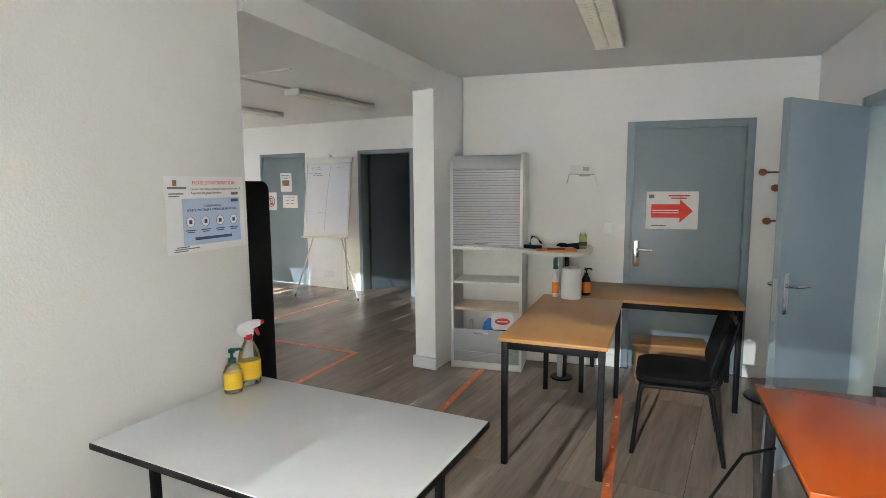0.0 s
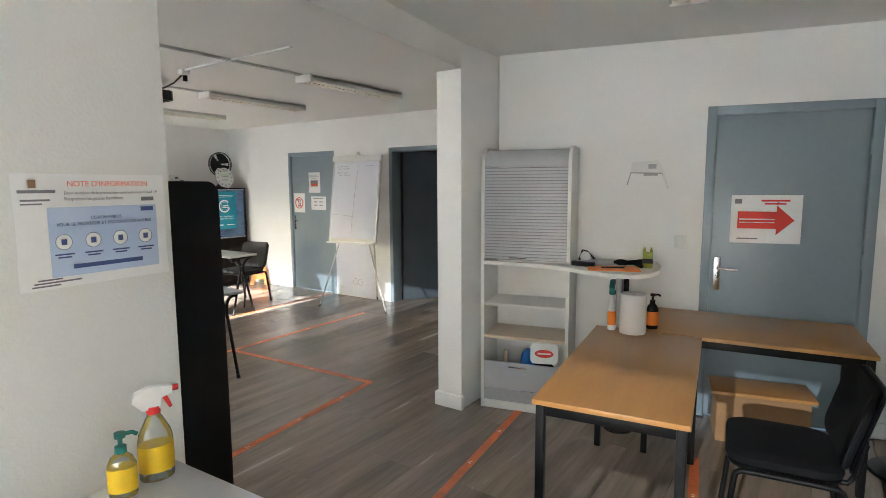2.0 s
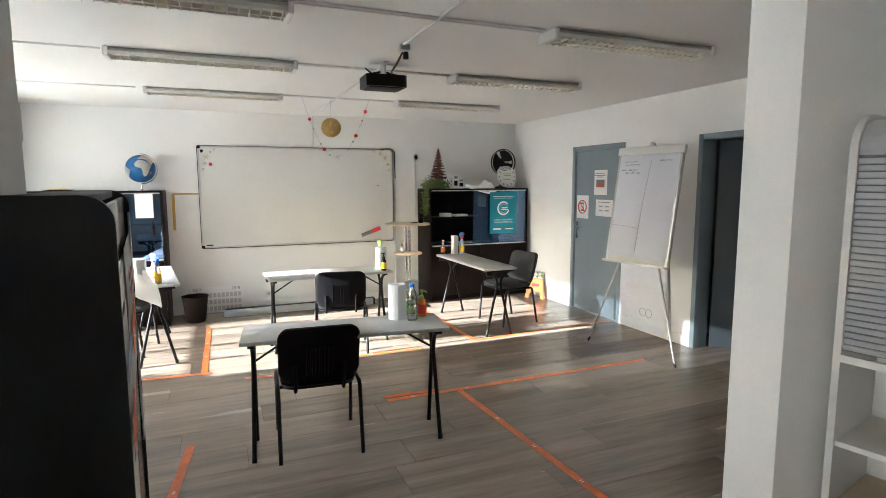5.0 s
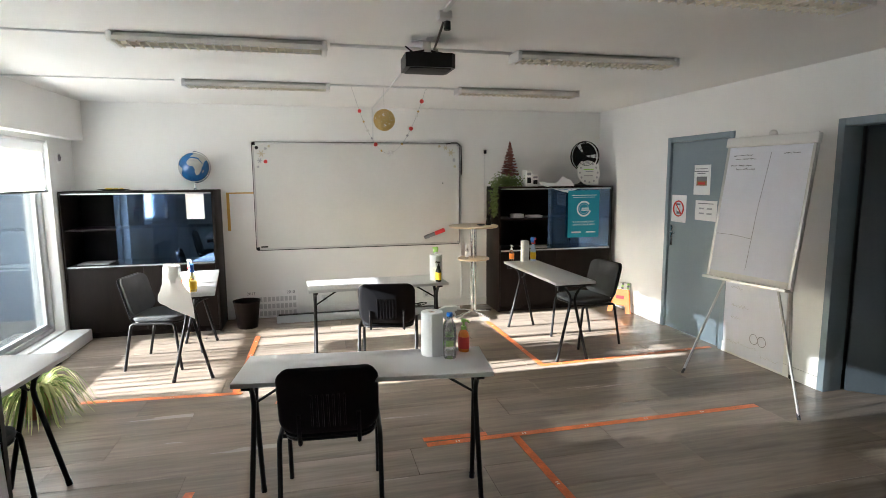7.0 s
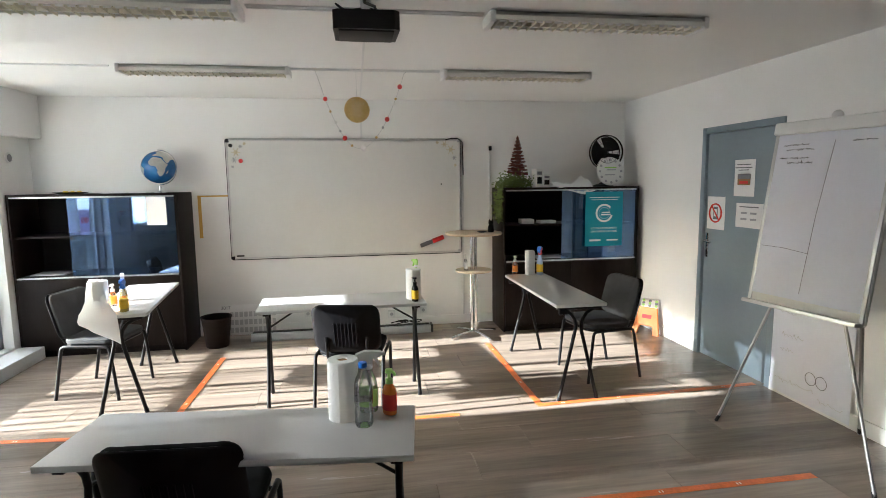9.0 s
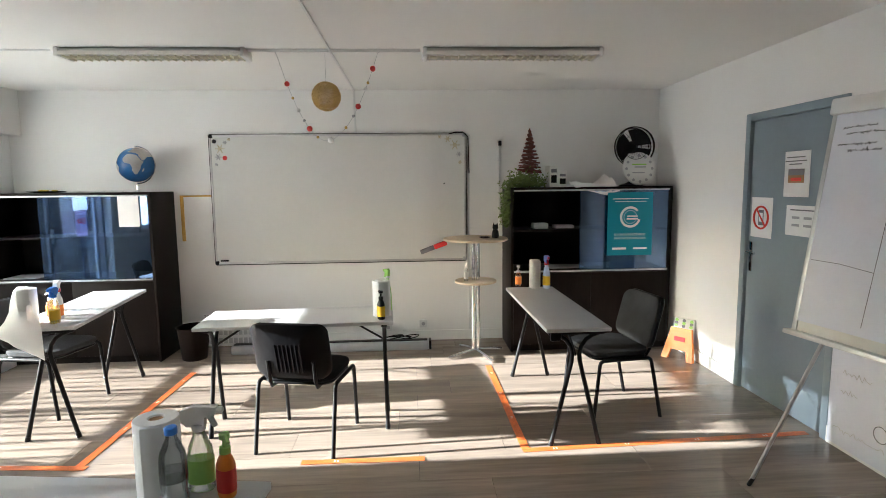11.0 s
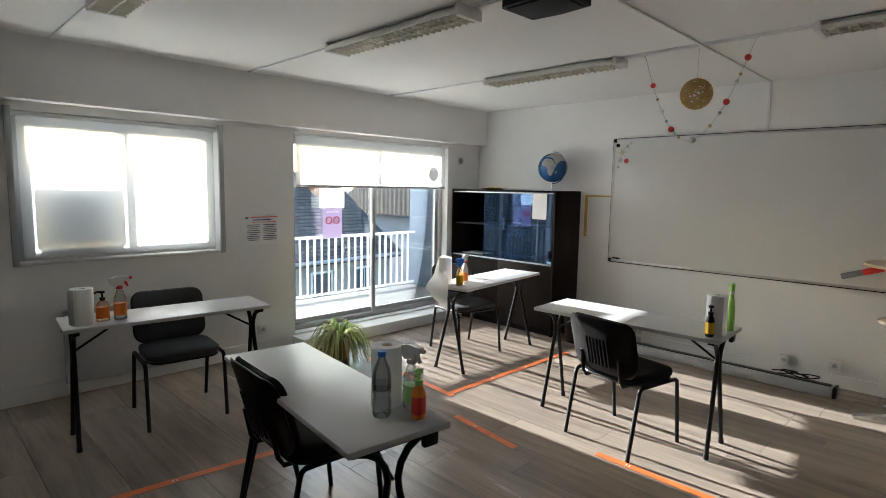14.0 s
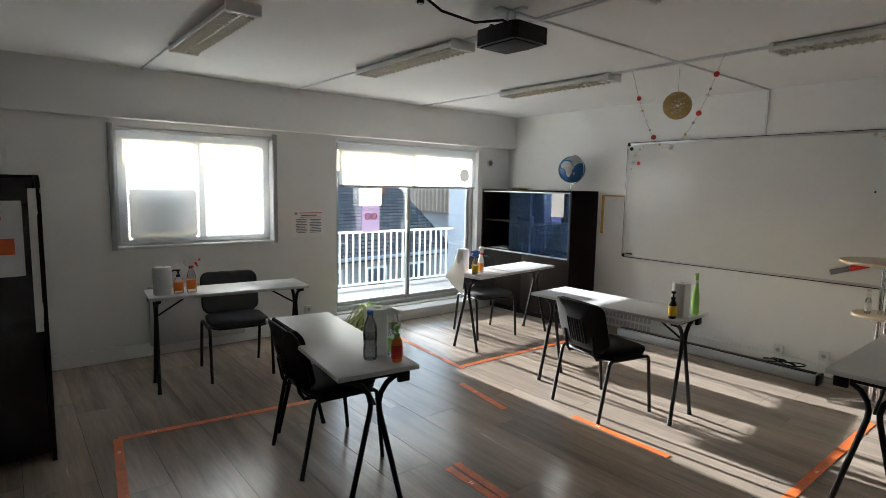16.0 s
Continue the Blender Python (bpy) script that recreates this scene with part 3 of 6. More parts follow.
for x in (-2.6, -0.6, 1.4, 3.4, 5.4, 7.4):
    for z in (0.9, 3.4):
        w = part("window", box(B(), (x, -0.02, z), (x + 0.95, 0.04, z + 1.4), 0.01), PVC, house)
        for q in (0, 1):
            part("pane", box(B(), (x + 0.07 + q * 0.43, 0.04, z + 0.08), (x + 0.45 + q * 0.43, 0.05, z + 1.32)), DARKDOOR, w)
neighbour = thing("house", "pale rendered neighbouring house with slate roof", "house", pose(-23.5, -10.5, -6.2, 0, 0, -4))
part("wall", box(B(), (-8, -8, 0), (4.5, 0, 6.6)), BLUESHADE, neighbour)
part("roof", outline(B(), [(0.4, 6.5), (0.5, 6.65), (-4.0, 9.2), (-8.5, 6.65), (-8.4, 6.5)], 13.0, "x", -8.2), SLATE, neighbour)
for x in (-5, -2.5, 0, 2.4):
    for z in (1.0, 3.7):
        w = part("window", box(B(), (x, -0.02, z), (x + 0.95, 0.04, z + 1.4), 0.01), PVC, neighbour)
        part("pane", box(B(), (x + 0.08, 0.04, z + 0.08), (x + 0.87, 0.05, z + 1.32)), DARKDOOR, w)


# ---- tables and chairs ----
def folding_table(name, label, m, length, width, top=GREYTOP, edge=GREYPANEL):
    """Narrow folding table, long along local x, on two pairs of splayed black legs."""
    t = thing(name, label, "table", m, "folding classroom tables")
    part("tabletop", box(B(), (-length / 2, -width / 2, 0.716), (length / 2, width / 2, 0.74), 0.004), top, t)
    for s in (-1, 1):
        x = s * (length / 2 - 0.06)
        for k in (-1, 1):
            bm = B()
            pts = [(x, k * 0.15, 0.712), (x, k * 0.138, 0.695), (x, k * 0.1, 0.682), (x, k * 0.062, 0.658), (x, k * 0.032, 0.615), (x, k * 0.021, 0.565), (x, k * 0.026, 0.52), (x + s * 0.01, k * 0.145, 0.02), (x + s * 0.01, k * 0.149, 0.002)]
            leg = part("leg", tube(bm, pts, 0.0135, 10), BLACK, t)
            part("foot_cap", tube(B(), [(x + s * 0.01, k * 0.143, 0.03), (x + s * 0.01, k * 0.15, 0.0)], 0.016, 10), BLACKPLASTIC, leg)
        part("bracket", box(B(), (x - 0.02, -0.17, 0.69), (x + 0.02, 0.17, 0.716), 0.004), BLACK, t)
        part("latch", box(B(), (x + s * 0.02, 0.1, 0.66), (x + s * 0.045, 0.165, 0.712), 0.008), BLACKPLASTIC, t)
        part("brace", tube(B(), [(x, 0, 0.56), (x - s * 0.24, 0, 0.71)], 0.007), BLACK, t)
    part("rail", box(B(), (-length / 2 + 0.1, -0.015, 0.695), (length / 2 - 0.1, 0.015, 0.716)), BLACK, t)
    return t


folding_table("folding_table", "pale grey folding table holding paper roll and bottles", pose(-3.853, 3.43, 0, 0, 0, 83.3), 1.23, 0.41)
folding_table("folding_table", "pale grey folding table, sunlit, before the whiteboard", pose(-6.045, 3.735, 0, 0, 0, 92.5), 1.22, 0.46)
folding_table("folding_table", "pale grey folding table beside the teal-poster cupboard", pose(-6.22, 5.445, 0, 0, 0, 180.5), 1.33, 0.39)
folding_table("folding_table", "pale grey folding table beside the balcony door", pose(-6.52, 2.10, 0, 0, 0, 187), 1.26, 0.41)
folding_table("folding_table", "pale grey folding table under the blind-covered window", pose(-3.87, 1.635, 0, 0, 0, 174.8), 1.19, 0.39)


def round_rect(w, h, r, n=6):
    out = []
    for cx, cy, a in ((w / 2 - r, h / 2 - r, 0), (-w / 2 + r, h / 2 - r, 90), (-w / 2 + r, -h / 2 + r, 180), (w / 2 - r, -h / 2 + r, 270)):
        out += arc(cx, cy, r, a, a + 90, n)
    return out


def pad(w, d, h, r, bow=0.0):
    """Cushion with soft edges, lying in local xy, its thickness up."""
    bm = B()
    rings = []
    for k, (s, z) in enumerate(((0.08, 0.0), (0.3, 0.0), (0.55, 0.0), (0.75, 0.0), (0.9, 0.0), (0.985, 0.2), (1.0, 0.5), (0.985, 0.8), (0.9, 0.98), (0.72, 1.03), (0.5, 1.05), (0.28, 1.06), (0.08, 1.06))):
        rings.append([bm.verts.new((x * s, y * s, h * z - bow * (x * s * 2 / w) ** 2)) for x, y in round_rect(w, d, r)])
    for lo, hi in zip(rings, rings[1:]):
        for i in range(len(lo)):
            j = (i + 1) % len(lo)
            bm.faces.new((lo[i], lo[j], hi[j], hi[i]))
    bm.faces.new(rings[0][::-1])
    bm.faces.new(rings[-1])
    return bm


def chair(name, label, m, cover=FABRIC, shell=True):
    """Stackable meeting chair; it faces local +y, its origin on the floor under the seat's middle."""
    t = thing(name, label, "chair", m, "meeting chairs")
    part("seat", pad(0.45, 0.42, 0.05, 0.09), cover, t, "", pose(0, 0.02, 0.43))
    part("seat_shell", pad(0.44, 0.41, 0.022, 0.09), BLACKPLASTIC, t, "", pose(0, 0.02, 0.411))
    back = part("backrest", pad(0.455, 0.345, 0.032, 0.07, -0.045), cover, t, "", pose(0, -0.262, 0.632, 75, 0, 180))
    part("back_shell", pad(0.47, 0.36, 0.014, 0.075, -0.045), BLACKPLASTIC, t, "", pose(0, -0.264, 0.632, 75, 0, 180) @ Matrix.Translation((0, 0, -0.014)))
    for k in range(7 if shell else 0):
        x = -0.075 + 0.025 * k
        bulge = -0.045 * (2 * x / 0.455) ** 2
        part("rib", box(B(), (x - 0.0045, -0.12, -0.0245 - bulge), (x + 0.0045, 0.06, -0.01 - bulge), 0.002), BLACKPLASTIC, back)
    for s in (-1, 1):
        x = s * 0.24
        part("leg", tube(B(), [(x, 0.235, 0.0), (x, 0.196, 0.385), (x, 0.19, 0.408), (x, 0.172, 0.42), (x, 0.11, 0.422)], 0.0125, 10), BLACK, t)
        part("leg", tube(B(), [(x, -0.255, 0.0), (x, -0.18, 0.385), (x, -0.172, 0.408), (x, -0.155, 0.42), (x, -0.1, 0.422), (x, 0.11, 0.422)], 0.0125, 10), BLACK, t)
        part("crossbar", tube(B(), [(x, s * 0.12, 0.42), (-x * 0.0, s * 0.12, 0.405)], 0.01), BLACK, t)
        part("back_bracket", tube(B(), [(s * 0.14, -0.05, 0.405), (s * 0.14, -0.2, 0.41), (s * 0.14, -0.225, 0.45), (s * 0.14, -0.25, 0.58)], 0.011, 8), BLACK, t)
    return t


chair("chair", "black meeting chair with armless steel legs", pose(-3.92, 3.25, 0, 0, 0, 86))
chair("chair", "black meeting chair with ribbed plastic back", pose(-5.84, 3.81, 0, 0, 0, 79))
chair("chair", "charcoal fabric meeting chair beside the long table", pose(-6.16, 5.86, 0, 0, 0, 188), GREYFABRIC)
chair("chair", "dark meeting chair between balcony door and table", pose(-6.52, 1.83, 0, 0, 0, -10), GREYFABRIC)
chair("chair", "dark fabric meeting chair tucked under the table", pose(-3.955, 1.515, 0, 0, 0, -6), GREYFABRIC)
chair("chair", "black meeting chair beside the wooden desk", pose(0.195, 3.99, 0, 0, 0, 97))


def framed_table(name, label, m, length, width, top, edge, leg=0.035, thick=0.022, height=0.74, inset=0.03, apron=True):
    """Table with square steel legs at its corners; local x long, origin under its middle."""
    t = thing(name, label, "table", m)
    part("tabletop", box(B(), (-length / 2, -width / 2, height - thick), (length / 2, width / 2, height), 0.003), top, t)
    if edge:
        part("edging", box(B(), (-length / 2 - 0.004, -width / 2 - 0.004, height - thick - 0.004), (length / 2 + 0.004, width / 2 + 0.004, height - 0.005), 0.002), edge, t)
    for sx in (-1, 1):
        for sy in (-1, 1):
            x, y = sx * (length / 2 - inset), sy * (width / 2 - inset)
            part("leg", box(B(), (x - leg / 2, y - leg / 2, 0), (x + leg / 2, y + leg / 2, height - thick), 0.003), BLACK, t)
        if apron:
            part("apron", box(B(), (sx * (length / 2 - 0.03) - 0.012, -width / 2 + 0.05, height - thick - 0.045), (sx * (length / 2 - 0.03) + 0.012, width / 2 - 0.05, height - thick), 0.002), BLACK, t)
    for sy in (-1, 1):
        if apron:
            part("apron", box(B(), (-length / 2 + 0.05, sy * (width / 2 - 0.03) - 0.012, height - thick - 0.045), (length / 2 - 0.05, sy * (width / 2 - 0.03) + 0.012, height - thick), 0.002), BLACK, t)
    return t


framed_table("table", "white-topped table with black edge by the wall", pose(-0.80, 1.83, 0, 0, 0, 2.5), 1.13, 0.72, WHITETOP, BLACK, 0.028, inset=0.13, apron=False)
framed_table("desk", "beech-topped desk with black steel legs", pose(-0.442, 3.895, 0, 0, 0, 97.5), 1.28, 0.58, BEECH, None)
framed_table("desk", "beech-topped desk standing along the entry wall", pose(-0.04, 4.9, 0, 0, 0, 6.5), 1.10, 0.69, BEECH, None, height=0.744)
orange_table = framed_table("table", "glossy orange glass-topped table on dark metal frame", pose(1.03, 2.70, 0, 0, 0, 8.5), 0.78, 0.87, ORANGE, None, 0.035, 0.02, inset=0.06)


# ---- bottles, rolls ----
def spray(x, y, z, rz, label, body, band, head, trigger, h=0.2, r=0.04, fill=None):
    t = thing("spray_bottle", label, "spray bottle", pose(x, y, z, 0, 0, rz))
    if fill:
        part("liquid", lathe(B(), [(r - 0.004, 0.004), (r - 0.003, h * 0.42)], seg=18, squash=0.72), fill, t)
    part("bottle", lathe(B(), [(r * 0.94, 0), (r, 0.006), (r, h * 0.5), (r * 0.9, h * 0.62), (r * 0.5, h * 0.8), (0.015, h * 0.86), (0.014, h * 0.93)], seg=18, squash=0.72), body, t)
    part("label", lathe(B(), [(r + 0.0012, h * 0.12), (r + 0.0012, h * 0.46)], seg=18, squash=0.73), band, t)
    hd = part("head", outline(B(), [(-0.03, h * 0.93), (0.018, h * 0.93), (0.02, h * 1.06), (0.05, h * 1.1), (0.052, h * 1.2), (-0.01, h * 1.22), (-0.045, h * 1.16), (-0.055, h * 1.06)], 0.024, "y", -0.012), head, t)
    part("collar", cyl(B(), (0, 0, h * 0.86), 0.019, h * 0.1, 14), trigger, hd)
    part("trigger", outline(B(), [(0.022, h * 1.08), (0.036, h * 1.09), (0.05, h * 0.92), (0.042, h * 0.9), (0.03, h * 1.0)], 0.012, "y", -0.006), trigger, hd)
    part("nozzle", cyl(B(), (0, 0, 0), 0.009, 0.018, 12), trigger, hd, "", pose(0.05, 0, h * 1.15, 0, 90, 0))
    return t


def pump(x, y, z, label, body, band, head, h=0.13, r=0.034, rz=0):
    t = thing("pump_bottle", label, "pump bottle", pose(x, y, z, 0, 0, rz))
    part("bottle", lathe(B(), [(r * 0.93, 0), (r, 0.005), (r, h * 0.74), (r * 0.75, h * 0.9), (0.013, h)], seg=18, squash=0.75), body, t)
    part("label", lathe(B(), [(r + 0.0012, h * 0.15), (r + 0.0012, h * 0.68)], seg=18, squash=0.76), band, t)
    p = part("pump", lathe(B(), [(0.015, h), (0.015, h + 0.018), (0.006, h + 0.02), (0.006, h + 0.04), (0.014, h + 0.042), (0.014, h + 0.056)], seg=14), head, t)
    part("spout", tube(B(), [(0, 0, h + 0.05), (0.03, 0, h + 0.052), (0.042, 0, h + 0.044)], 0.006), head, p)
    return t


def roll(x, y, z, label="white paper towel roll standing on the table", h=0.23, r=0.058, lean=0):
    t = thing("paper_roll", label, "paper roll", pose(x, y, z, lean, 0, 20))
    bm = B()
    seg = 28
    lathe(bm, [(r * 0.985, 0), (r, 0.004), (r * 1.01, h * 0.3), (r, h * 0.7), (r, h - 0.004), (r * 0.97, h), (0.022, h), (0.021, h - 0.06)], seg=seg)
    part("paper", bm, TISSUE, t)
    part("core", cyl(B(), (0, 0, h - 0.055), 0.0215, 0.05, 16), CARD, t)
    part("loose_end", outline(B(), [(r * 0.96, -0.035), (r * 1.04, 0.0), (r * 1.02, 0.03), (r * 0.99, 0.03), (r * 1.0, 0.0)], h * 0.96, "z", 0.004), TISSUE, t)
    return t


def water(x, y, z):
    t = thing("water_bottle", "clear plastic water bottle with blue cap", "bottle", pose(x, y, z))
    part("bottle", lathe(B(), [(0.03, 0), (0.034, 0.01), (0.034, 0.06), (0.031, 0.075), (0.034, 0.09), (0.034, 0.15), (0.03, 0.175), (0.014, 0.21), (0.013, 0.222)], seg=20), CLEARPLASTIC, t)
    part("label", lathe(B(), [(0.0345, 0.1), (0.0345, 0.125)], seg=20), CLEARPLASTIC, t)
    part("cap", cyl(B(), (0, 0, 0.22), 0.016, 0.02, 16), BLUEPLASTIC, t)


T = 0.7405
spray(-1.305, 2.08, T, 70, "clear spray bottle, yellow label, white and red head", CLEARPLASTIC, YELLOW, WHITEPLASTIC, REDPLASTIC, 0.225, 0.047)
pump(-1.285, 1.975, T, "clear pump bottle with yellow label and green pump", CLEARPLASTIC, YELLOW, DARKGREEN, 0.125, 0.036, 60)
roll(-3.92, 3.785, T)
water(-3.835, 3.86, T)
spray(-3.96, 3.88, T, 90, "clear spray bottle with green printed label", CLEARPLASTIC, LIME, WHITEPLASTIC, WHITEPLASTIC, 0.2, 0.036)
pump(-3.925, 3.96, T, "orange pump bottle with pale green pump", ORANGEPLASTIC, REDINK, LIME, 0.12, 0.033, 30)
roll(-6.01, 4.275, T)
lb = thing("spray_bottle", "lime green spray bottle, tall and narrow", "spray bottle", pose(-6.145, 4.31, T, 0, 0, 217))
part("bottle", lathe(B(), [(0.022, 0), (0.025, 0.006), (0.025, 0.1), (0.021, 0.15), (0.012, 0.205), (0.0095, 0.225)], seg=18), LIME, lb)
part("collar", cyl(B(), (0, 0, 0.222), 0.013, 0.018, 14), WHITEPLASTIC, lb)
lh = part("head", outline(B(), [(-0.014, 0.24), (0.012, 0.24), (0.014, 0.262), (0.04, 0.268), (0.04, 0.28), (-0.005, 0.288), (-0.018, 0.278)], 0.018, "y", -0.009), LIME, lb)
part("trigger", outline(B(), [(0.018, 0.262), (0.026, 0.263), (0.034, 0.228), (0.028, 0.226)], 0.01, "y", -0.005), LIME, lh)
pump(-5.91, 4.275, T, "black pump bottle with yellow and green label", BLACKPLASTIC, YELLOW, BLACKPLASTIC, 0.125, 0.032, 200)
roll(-6.85, 5.475, T, r=0.042)
spray(-6.83, 5.57, T, 0, "blue spray bottle with yellow label, red head", PALEBLUE, YELLOW, BLUEPLASTIC, REDPLASTIC, 0.22, 0.04)
pump(-6.945, 5.36, T, "clear pump bottle with orange label", CLEARPLASTIC, ORANGEPLASTIC, WHITEPLASTIC, 0.115, 0.034)
spray(-6.02, 2.20, T, 10, "blue-headed spray bottle with yellow liquid", CLEARPLASTIC, YELLOW, BLUEPLASTIC, BLUEPLASTIC, 0.19, 0.04, AMBER)
spray(-6.13, 2.16, T, 200, "white spray bottle with red head", WHITEPLASTIC, ORANGEPLASTIC, WHITEPLASTIC, REDPLASTIC, 0.21, 0.036)
roll(-5.985, 2.06, T)
pump(-6.22, 2.05, T, "small clear pump bottle with orange label", CLEARPLASTIC, ORANGEPLASTIC, WHITEPLASTIC, 0.11, 0.032)
tt = thing("paper_towel", "crumpled white paper towel hanging over table edge", "paper towel", pose(-5.985, 2.07, T))
drape = [(-0.045, 0.235, 0.045), (0.0, 0.215, 0.052), (0.04, 0.155, 0.06), (0.06, 0.095, 0.075), (0.08, 0.035, 0.1), (0.11, 0.004, 0.12), (0.14, -0.02, 0.13), (0.15, -0.05, 0.125)]
bm = B()
g = [[bm.verts.new((x + 0.012 * noise.noise((i * 0.8, j * 1.1, 2)), 0.012 * i - 0.045 + w * (j / 3 - 1), z - (0.012 * (i - 5) * j if i > 5 else 0) + 0.012 * noise.noise((i * 0.9, j * 1.3, 5)) + (0.006 if 0 < z < 0.05 else 0))) for j in range(7)] for i, (x, z, w) in enumerate(drape)]
for i in range(7):
    for j in range(6):
        bm.faces.new((g[i][j], g[i + 1][j], g[i + 1][j + 1], g[i][j + 1]))
part("sheet_of_towel", bm, TISSUE, tt)
roll(-3.375, 1.68, T, "white paper towel roll, slightly conical, on the table", 0.21, 0.06)
pump(-3.484, 1.665, T, "clear pump bottle with orange label and black pump", CLEARPLASTIC, ORANGEPLASTIC, BLACKPLASTIC, 0.125, 0.036)
spray(-3.574, 1.675, T, 180, "clear spray bottle with orange liquid and red head", CLEARPLASTIC, ORANGEPLASTIC, WHITEPLASTIC, REDPLASTIC, 0.215, 0.036)
t = spray(-0.71, 4.45, T, 100, "white bottle with green cap and orange label", WHITEPLASTIC, ORANGEPLASTIC, DARKGREEN, DARKGREEN, 0.24, 0.032)
roll(-0.588, 4.44, T, "large white paper roll on the desk", 0.225, 0.072)
pump(-0.513, 4.575, T + 0.004, "dark pump bottle with orange label", BLACKPLASTIC, ORANGEPLASTIC, BLACKPLASTIC, 0.15, 0.034, 20)

# ---- whiteboard wall ----
wb = thing("whiteboard", "large white enamel whiteboard in aluminium frame", "whiteboard", pose(BACK, 3.78, 1.462, 90, 0, 90))
part("panel", box(B(), (-1.235, -0.622, 0.008), (1.235, 0.622, 0.02)), BOARD, wb)
for a, b in (((-1.25, -0.635), (1.25, -0.615)), ((-1.25, 0.615), (1.25, 0.635)), ((-1.25, -0.615), (-1.232, 0.615)), ((1.232, -0.615), (1.25, 0.615))):
    part("frame_bar", box(B(), (a[0], a[1], 0.001), (b[0], b[1], 0.027), 0.003), ALU, wb)
# Black strips draw the shadow line round the aluminium frame.
for a, b in (((-1.242, -0.644), (1.242, -0.6355)), ((-1.242, 0.6355), (1.242, 0.641)), ((-1.257, -0.63), (-1.2505, 0.63)), ((1.2505, -0.63), (1.257, 0.63))):
    part("shadow_gap", box(B(), (a[0], a[1], 0.001), (b[0], b[1], 0.02), 0.001), BLACKPLASTIC, wb, "dark strip standing for the frame shadow gap")
for sx in (-1, 1):
    for sy in (-1, 1):
        part("corner_cap", box(B(), (sx * 1.252, sy * 0.637, 0.0005), (sx * 1.215, sy * 0.6, 0.03), 0.006), BLACKPLASTIC if sx < 0 else GREYPANEL, wb)


def snowflake(parent, x, y, r, material):
    bm = B()
    for k in range(3):
        a = math.pi * k / 3
        d = Vector((math.cos(a), math.sin(a), 0)) * r
        tube(bm, [(x - d.x, y - d.y, 0.022), (x + d.x, y + d.y, 0.022)], 0.0045, 5)
    lathe(bm, [(r * 0.45, 0.0205), (r * 0.45, 0.0225)], (x, y, 0), 12)
    part("snowflake", bm, material, parent)


for x, y, r, m in ((-1.15, 0.50, 0.045, PALEGOLD), (-1.17, 0.42, 0.03, GREYPANEL), (-1.10, 0.56, 0.018, GREYPANEL), (-1.06, 0.59, 0.016, PALEGOLD), (-1.19, 0.35, 0.014, GREYPANEL),
                   (1.07, 0.58, 0.035, PALEGOLD), (1.14, 0.52, 0.05, PALEGOLD), (1.18, 0.43, 0.026, GREYPANEL), (0.99, 0.6, 0.018, PALEGOLD), (1.19, 0.35, 0.018, PALEGOLD)):
    snowflake(wb, x, y, r, m)
for x, y, r, m in ((-1.2, 0.57, 0.02, BLACKPLASTIC), (-1.105, 0.41, 0.022, REDPLASTIC), (1.03, 0.14, 0.008, BLACKPLASTIC)):
    part("magnet", cyl(B(), (x, y, 0.02), r, 0.008, 16), m, wb)
part("marker", box(B(), (-1.2, -0.605, 0.02), (-1.12, -0.59, 0.034), 0.004), BLACKPLASTIC, wb)
er = thing("board_eraser", "black and red magnetic board eraser on the whiteboard", "eraser", pose(BACK + 0.02, 4.70, 0.965, 90, 0, 90) @ pose(0, 0, 0, 0, 0, 20))
part("felt", box(B(), (-0.145, -0.022, 0.001), (0.0, 0.022, 0.035), 0.005), GREYINK, er)
part("cap", box(B(), (0.0, -0.025, 0.001), (0.135, 0.025, 0.042), 0.01), REDPLASTIC, er)
for y, z0, z1 in ((5.06, 0.1, 2.08), (5.37, 1.15, 1.98)):
    structure("wall_conduit", box(B(), (BACK, y - 0.009, z0), (BACK + 0.014, y + 0.009, z1), 0.002), PVC, "thin white cable conduit on the wall", "trim")
structure("wall_conduit", box(B(), (BACK, 3.93, 2.08), (BACK + 0.014, 3.95, CEILING), 0.002), PVC, "thin white cable conduit on the wall", "trim")
wire = thing("cable", "black cable hooked over the board corner", "cable")
part("wire", tube(B(), [(-7.97, 4.86, 2.09), (-7.965, 4.93, 2.105), (-7.965, 5.0, 2.105), (-7.967, 5.05, 2.06), (-7.975, 5.06, 1.7)], 0.006), BLACKPLASTIC, wire)
part("plug", box(B(), (-7.99, 5.355, 1.97), (-7.95, 5.385, 2.02), 0.006), BLACKPLASTIC, wire)
fr = thing("picture_frame", "thin yellow-edged frame holding pale paper", "frame", pose(BACK, 2.39, 1.29, 90, 0, 90))
part("backing", box(B(), (-0.155, -0.215, 0.002), (0.155, 0.215, 0.008)), PAPER, fr)
for a, b in (((-0.172, -0.225), (-0.14, 0.225)), ((-0.14, 0.21), (0.16, 0.225))):
    part("edge", box(B(), (a[0], a[1], 0.001), (b[0], b[1], 0.016), 0.002), OCHRE, fr)


